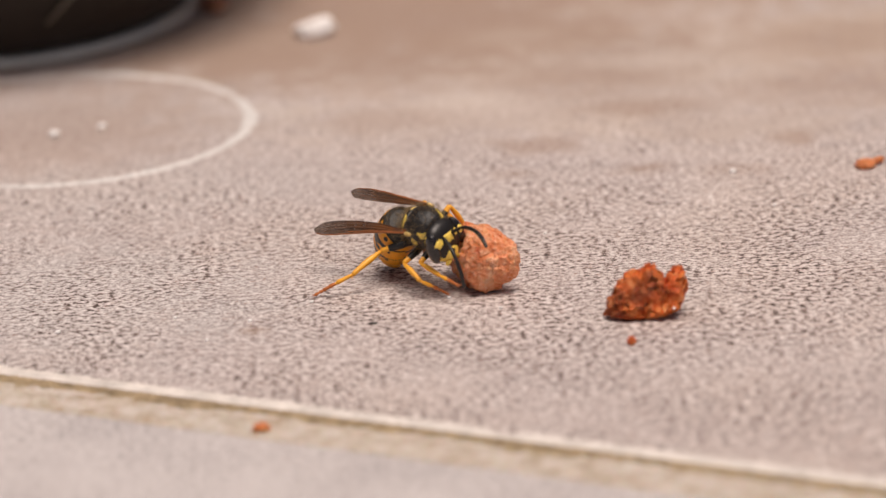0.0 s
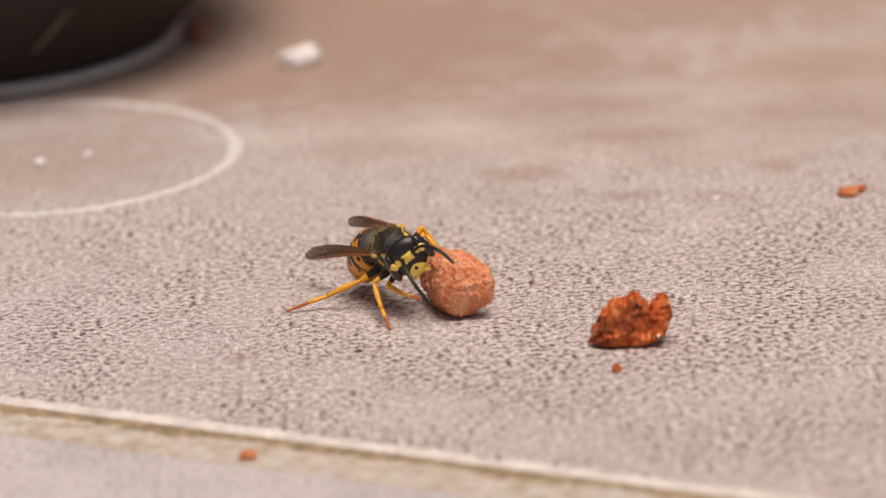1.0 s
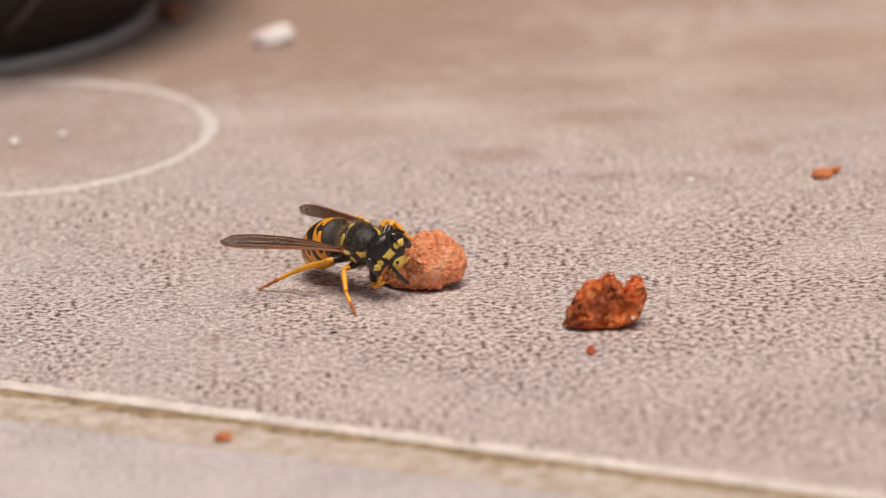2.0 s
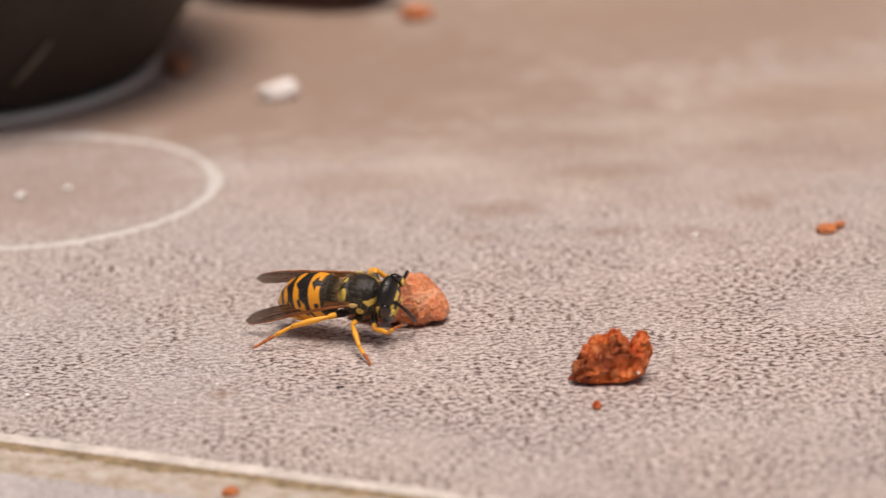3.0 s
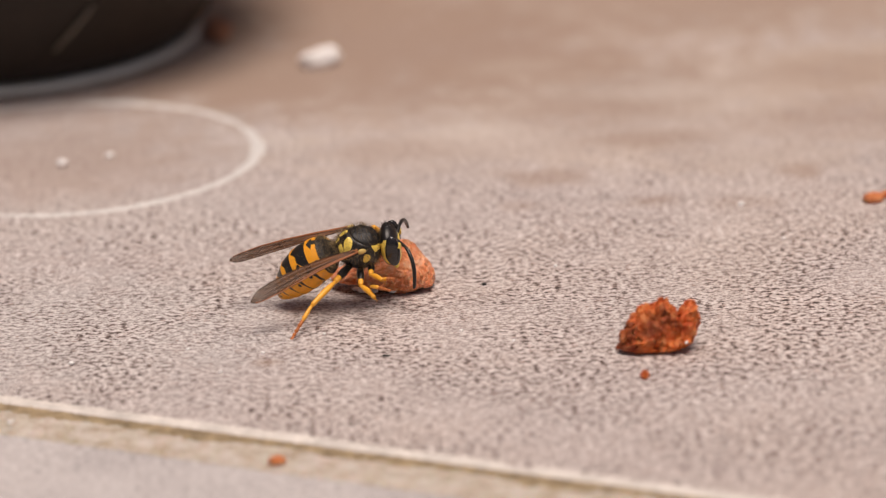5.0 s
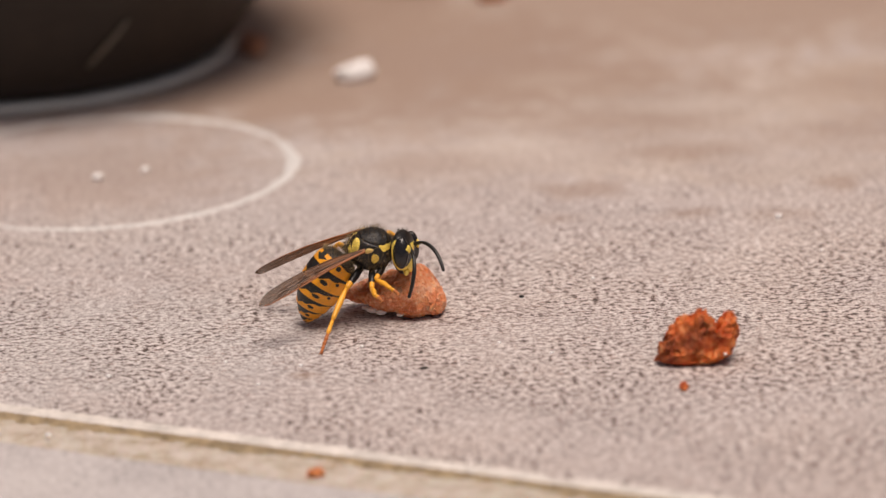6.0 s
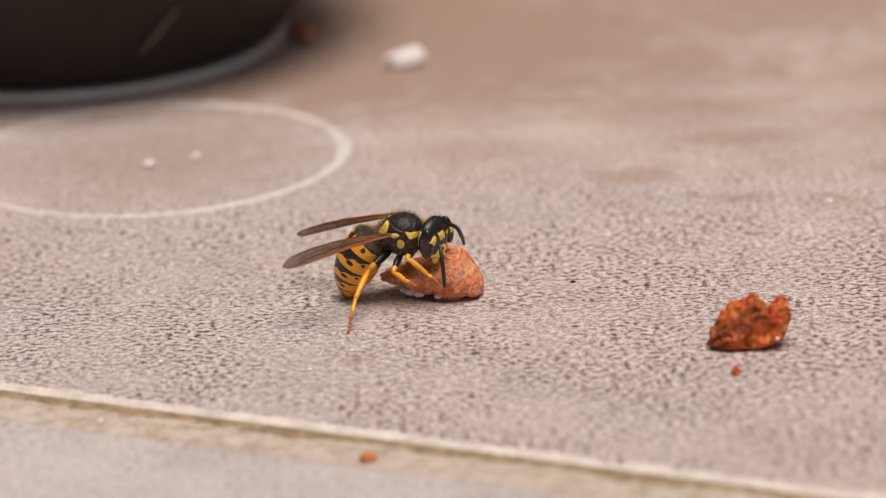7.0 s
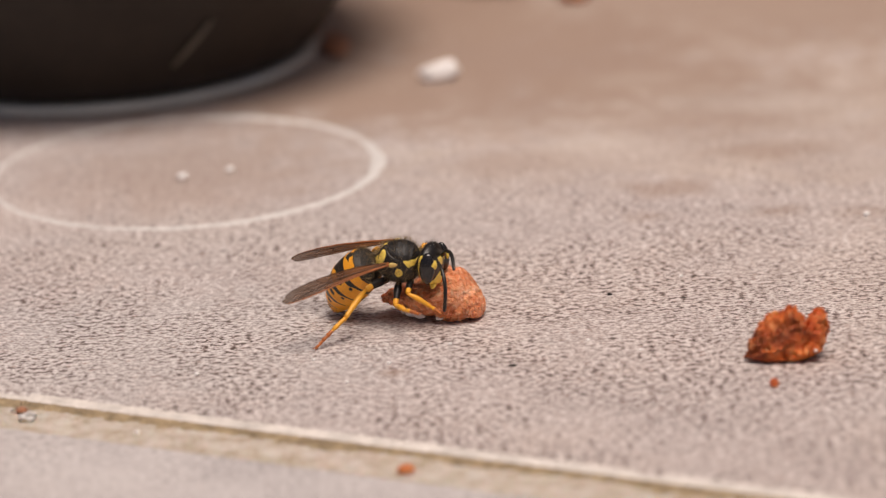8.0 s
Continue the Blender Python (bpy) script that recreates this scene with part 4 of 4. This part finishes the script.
WING_ROWS = {
    'near': [
        (0, 8.9, -14.62),
        (0.5, 5.43, -18.07),
        (1, 9.32, -12.22),
        (1.2, 6.96, -15.53),
        (2.3, 36.35, 30.95),
        (2.5, 16.38, 8.04),
        (3, -1.06, -19.39),
        (3.5, 32.86, 18.11),
        (4, 22.81, 6.5),
        (4.2, 13.65, -2.01),
        (5.3, 15.22, -15.49),
        (5.5, 11.85, -18.68),
        (6, 23.26, -10.37),
        (6.5, 29.36, -4.45),
        (7, 40.36, 3.44),
        (7.5, 35.79, -1.65),
        (8, 40.33, 6.01),
    ],
    'far': [
        (0, 2.33, -18.54),
        (0.5, 3.86, -25.46),
        (1, 1.32, -18.24),
        (1.2, 2.37, -19.77),
        (2.3, 14.3, -32.55),
        (2.5, 28.51, -37.45),
        (3, 9.08, -19.96),
        (3.5, 23.25, -31.76),
        (4, 13.01, -23.25),
        (4.2, -9.47, 7.89),
        (5.3, 26.21, -33.46),
        (5.5, 32.02, -35.54),
        (6, 17.81, -28.71),
        (6.5, 21.85, -27.13),
        (7, 12.34, -24.18),
        (7.5, 11.78, -21.74),
        (8, 12.99, -23.3),
    ],
}
LEG_ROWS = {
    'hind': [
        (0, -3.17, -3.31, -1.2, -3.82, -6.69, -0.88, -6.18, -9.93, -1.39),
        (0.5, -3.41, -2.24, -2.77, -4.17, -5.01, -1.05, -6.87, -7.6, -2.61),
        (1, -2.11, -3.75, -1.13, -4.41, -6.4, -1.18, -6.29, -9.86, -0.14),
        (1.2, -3.11, -3, -1.27, -5.55, -5.42, -1.84, -6.99, -9.07, -0.8),
        (2.3, -2.22, -2.94, 0.28, -5.52, -4.55, -1, -8.82, -6.74, -2.91),
        (2.5, -2.88, -0.59, -3.76, -5.95, -0.91, -5.59, -9.55, -1.85, -7.58),
        (3, -2.67, -2.72, 0.26, -6.15, -3.89, 0.05, -9.58, -5.8, -1.01),
        (3.5, -2.13, -2.93, 0.51, -5.13, -4.61, -0.39, -8.15, -7.06, -0.98),
        (4, -2.44, -2.97, 0.18, -4.48, -5.77, 0.48, -6.47, -8.96, -0.3),
        (4.2, -2.71, -2.83, 0.08, -5.44, -4.96, 0.32, -7.69, -7.18, -1.56),
        (5.3, -3.07, -3.06, -1.82, -5.62, -5.12, -3.1, -8.13, -7.73, -4.63),
        (5.5, -3.18, -2.9, -1.96, -5.64, -4.78, -3.64, -8.32, -7.33, -4.94),
        (6, -2.65, -3.32, -1.93, -4.23, -6.02, -3.45, -5.67, -9.4, -4.66),
        (6.5, -1.91, -3.55, -2.51, -3.18, -6.46, -4.02, -3.8, -10.29, -4.58),
        (7, -2.49, -3.47, -1.89, -3.11, -6.76, -2.96, -3.06, -10.51, -4.08),
        (7.5, -2.84, -3.24, -2, -3.98, -6.29, -3.35, -5.79, -9.43, -4.97),
        (8, -2.73, -3.3, -0.87, -4.11, -6.42, -1.65, -6.49, -9.05, -3.26),
    ],
    'mid': [
        (0, -0.4, -3.52, -1.3, 2.11, -4.43, -1.43, 3.87, -3.51, -3.64),
        (0.5, -0.9, -2.88, 0.01, -0.43, -4.01, -2.42, 2.2, -5.06, -1.87),
        (1, -0.1, -3.52, -0.81, 1.9, -5.08, -1.76, 4.45, -6.46, -2.03),
        (1.2, -0.03, -3.37, -0.6, 2.25, -4.67, -1.04, 4.46, -6.04, -2.09),
        (2.3, -0.55, -2.79, 0.28, 0.59, -5.14, 0.9, 2.6, -7.11, 1.38),
        (2.5, -1.39, -2.22, 0.25, -1.51, -4.82, 0.31, -0.37, -7.26, 0.9),
        (3, -0.41, -3.18, -0.18, 0.68, -5.62, 0.07, 2.2, -7.9, 0.95),
        (3.5, -0.26, -3.27, -0.22, 0.73, -3.91, -2.62, 2.1, -6.23, -1.48),
        (4, -0.16, -3.57, -1.2, 1.32, -4.65, -3.2, 3.1, -6.84, -2.56),
        (4.2, -1.22, -2.71, 0.05, 0.6, -4.08, -1.33, 3.11, -4.84, -2.48),
        (5.3, -0.37, -3.48, -2.06, -0.79, -5.99, -1.22, -1.04, -8.47, 0.21),
        (5.5, -0.36, -3.55, -1.58, -0.95, -6.11, -1.08, -1.42, -8.66, 0.13),
        (6, -0.36, -3.48, -2.05, -0.41, -6, -1.14, -0.16, -8.66, -0.12),
        (6.5, -0.26, -3.47, -2.16, 0.39, -6.04, -1.79, 1.14, -8.65, -0.87),
        (7, -0.27, -3.52, -1.91, 1.19, -5.63, -1.12, 2.59, -7.88, -0.04),
        (7.5, -0.31, -3.31, -2.59, 0.95, -5.63, -2.16, 2.42, -7.89, -1.16),
        (8, -0.05, -3.36, -2.51, 1.09, -5.4, -1.19, 2.63, -7.43, 0.15),
    ],
    'front': [
        (0, 1.28, -3.05, -0.95, 3.63, -3.33, -1.21, 5.99, -3.64, -1.04),
        (0.5, 1.92, -2.79, -0.54, 4.29, -2.49, -0.58, 6.58, -2.13, -0.03),
        (1, 0.13, -2.77, -2.06, 2.52, -2.82, -2.17, 4.89, -2.59, -2.18),
        (1.2, 0, -2.65, -2.15, 2.34, -3, -1.83, 4.67, -2.55, -1.93),
        (2.3, 2.17, -2.26, -2.77, 3.45, -2.8, -0.82, 4.36, -3, 1.38),
        (2.5, 0.87, -2.83, -0.28, 1.39, -4.34, 1.49, 1.02, -4.94, 3.75),
        (3, 1.5, -3.02, -0.99, 3.11, -4.14, 0.36, 4.78, -4.3, 2.04),
        (3.5, 1.21, -3.05, -0.98, 2.78, -3.69, 0.67, 3.77, -5.17, 2.24),
        (4, 0.61, -3.01, -1.19, 1.58, -4.75, 0.1, 2.54, -6, 1.87),
        (4.2, 0.57, -2.89, -0.57, 0.81, -4.65, 1.01, 0.45, -5.76, 3.06),
        (5.3, 0.13, -2.84, -1.09, 0.59, -5.05, -0.38, 0.84, -6.97, 0.97),
        (5.5, -0.17, -2.68, -1.14, 0.53, -4.89, -0.71, 0.48, -6.68, 0.82),
        (6, 0.09, -2.82, -1.51, 1.14, -4.93, -1.21, 1.54, -7.14, -0.49),
        (6.5, 1.84, -2.81, -0.57, 3.62, -4.22, 0.03, 4.62, -6.25, 0.64),
        (7, 0.89, -2.96, -0.58, 2.86, -3.07, -2.06, 4.15, -4.99, -1.5),
        (7.5, 0.9, -3.06, -0.98, 2.58, -3, -2.73, 3.61, -5.07, -2.19),
        (8, 1.08, -3.09, -1.2, 3.22, -3.34, -2.39, 4.34, -5.24, -1.49),
    ],
}
LUMP_ROWS = [
    (0, 15.29, -26.81, 2.91, 80, 0, -56),
    (0.5, 15.18, -26.8, 2.91, 80, 0, -58),
    (1, 14.4, -25.86, 2.91, 80, 0, -56),
    (1.2, 14.04, -25.65, 2.91, 80, 0, -56),
    (2.3, 13.64, -20.44, 2.01, 15, 8, -25),
    (2.5, 13.32, -18.38, 1.88, 5, 8, -25),
    (3, 12.01, -17.27, 1.87, 0, 8, -22),
    (3.5, 11.09, -18.27, 1.85, 0, 10, -18),
    (4, 8.88, -14.88, 1.97, 0, 14, -16),
    (4.2, 9.21, -17.12, 1.97, 0, 14, -16),
    (5.3, 5.76, -16.07, 2.13, 0, 2, -12),
    (5.5, 5.68, -15.85, 2.13, 0, 2, -12),
    (6, 4.09, -19.46, 2.19, 0, 0, -20),
    (6.5, 3.48, -17.64, 2.19, 0, 0, -18),
    (7, 2.88, -18.31, 2.19, 0, 0, -20),
    (7.5, 1.11, -19.8, 2.19, 0, 0, -20),
    (8, -0.36, -20.4, 2.19, 0, 0, -20),
]
ANTENNA_NEAR = [
    (0, -30.93, -44.83, -7.5),
    (0.5, -41.75, -0.59, 64.74),
    (1, -7.87, -25.87, 3.5),
    (1.2, -46.95, -55.3, -28.52),
    (2.3, -15.99, -81.49, -9.59),
    (2.5, -40.64, -55.51, -17.71),
    (3, -10.23, -61.75, 12.3),
    (3.5, -21.29, -85.61, 1.84),
    (4, 25.84, -56.17, -41.07),
    (4.2, 15.26, -40.51, -22.26),
    (5.3, -67.18, -29.46, -23.67),
    (5.5, -63.51, -24.19, -19.59),
    (6, -64.7, -49.06, -22.8),
    (6.5, -29.47, -21.29, -4.29),
    (7, -49.11, -36.98, -1.39),
    (7.5, -50.61, -50.01, -27.59),
    (8, -50.09, -36.82, -9.97),
]
ANTENNA_FAR = [
    (0, 4.41, 3.13, -46.37),
    (0.5, 28.47, 6.3, 14.55),
    (1, 44.68, -5.65, -26.04),
    (1.2, 46.05, 7.05, -31.04),
    (2.3, 22.92, 65.88, 1.75),
    (2.5, 66.77, 47.61, 83.37),
    (3, 92.84, -31.98, 25.95),
    (3.5, 75.85, -36.59, 22),
    (4, 76.9, -13.46, 18.5),
    (4.2, 60.19, -10.04, 5.04),
    (5.3, 81.54, -3.19, 7.67),
    (5.5, 70.52, -14.12, 7.81),
    (6, -30.3, -7.22, -14.16),
    (6.5, -36.83, -11.26, -42.01),
    (7, -26.27, 24.35, -22.58),
    (7.5, -47.52, 18.14, -25.73),
    (8, -46.73, 21.53, -19.87),
]

FAR_KNEE = [
    (0, 0, 2.86, -1.02),
    (0.5, -0.41, 3.21, -1.24),
    (1, 0.22, 3.11, -1.24),
    (1.2, -0.2, 2.91, -0.93),
    (2.3, 1.21, 3.8, -1),
    (2.5, 1.47, 3.69, -0.78),
    (3, 0.48, 3.53, -0.83),
    (3.5, 2.22, 3.89, -0.39),
    (4, 0.75, 3.55, -0.44),
    (4.2, 2.36, 3.5, -0.18),
    (5.3, 2, 2.4, 0.3),
    (5.5, 2, 2.4, 0.3),
    (6, 2, 2.4, 0.3),
    (6.5, 2, 2.4, 0.3),
    (7, 2, 2.4, 0.3),
    (7.5, 2, 2.4, 0.3),
    (8, 2, 2.4, 0.3),
]


def aim(start, end, up=(0, 0, 1)):
    """A pose at start (millimetres) whose x axis points to end."""
    a, b = Vector(start), Vector(end)
    x = (b - a).normalized()
    z = Vector(up) - x * x.dot(Vector(up))
    z = z.normalized() if z.length > 1e-4 else Vector((0, 1, 0))
    y = z.cross(x)
    m = Matrix((x, y, z)).transposed().to_4x4()
    m.translation = a * MM
    return m


def leg_poses(hip, knee, ankle, foot, lengths):
    femur = aim(Vector(knee) - (Vector(knee) - Vector(hip)).normalized() * lengths[0], knee)
    tibia = aim(knee, ankle)
    heel = tibia @ Vector((lengths[1] * MM, 0, 0)) / MM
    tarsus = aim(heel, foot)
    back = femur.inverted()
    return femur, back @ tibia, back @ tarsus


def body_pose(x, y, z, yaw, pitch, roll):
    return pose(x * MM, y * MM, z * MM, roll, -pitch, yaw)


def motions():
    walk(wasp, [(t, body_pose(*q)) for t, *q in BODY_ROWS])
    walk(lump, [(t, body_pose(x, y, z, yaw, pitch, roll)) for t, x, y, z, roll, pitch, yaw in LUMP_ROWS])
    walk(head, [(t, Matrix.Translation((NECK + Vector((x, y, z))) * MM) @ pose(0, 0, 0, roll, -pitch, yaw)) for t, yaw, pitch, roll, x, y, z in HEAD_ROWS])
    walk(gaster, [(t, Matrix.Translation(PETIOLE * MM) @ pose(0, 0, 0, 0, -pitch, yaw)) for t, yaw, pitch in GASTER_ROWS])
    for key, s in (("near", 1), ("far", -1)):
        base = WING_BASE[key]
        rows = []
        for t, az, el in WING_ROWS[key]:
            a, e = radians(az), radians(el)
            way = Vector((-math.cos(a) * math.cos(e), -s * math.sin(a) * math.cos(e), math.sin(e)))
            rows.append((t, aim(base, base + way)))
        walk(wings[key], rows)
    for key, rows in (("near", ANTENNA_NEAR), ("far", ANTENNA_FAR)):
        walk(antennae[key], [(t, Matrix.Translation(ANT_BASE[key] * MM) @ pose(0, 0, 0, roll, -el, az)) for t, az, el, roll in rows])
    for key, parts in near_legs.items():
        rows = [(t, leg_poses(HIPS[key], q[0:3], q[3:6], q[6:9], LEGS[key])) for t, *q in LEG_ROWS[key]]
        for i in range(3):
            walk(parts[i], [(t, p[i]) for t, p in rows])
    # the far legs stand on the ground beside the body
    stand = {"hind": ((-2.6, 2.9, -1.0), (-5.5, 5.8)), "mid": ((0.2, 3.3, -0.6), (1.0, 7.0))}
    for key, parts in far_legs.items():
        hip = HIPS[key] * 1.0
        hip.y = -hip.y
        rows = []
        for (t, *q), (_, *bent) in zip(BODY_ROWS, FAR_KNEE):
            m = body_pose(*q)
            if key == "front":
                knee = hip + (Vector(bent) - hip).normalized() * max(2.2, (Vector(bent) - hip).length)
                ankle = knee + Vector((1.5, -0.5, -1.7))
                foot = ankle + Vector((0.7, -0.6, -2.0))
            else:
                knee, reach = stand[key]
                f = m @ Vector((reach[0] * MM, reach[1] * MM, -2 * MM))
                f.z = 0.15 * MM
                foot = m.inverted() @ f / MM
                ankle = Vector(knee) + (Vector(foot) - Vector(knee)) * 0.5 + Vector((0, 0.3, 0.5))
            rows.append((t, leg_poses(hip, knee, ankle, foot, LEGS[key])))
        for i in range(3):
            walk(parts[i], [(t, p[i]) for t, p in rows])


motions()
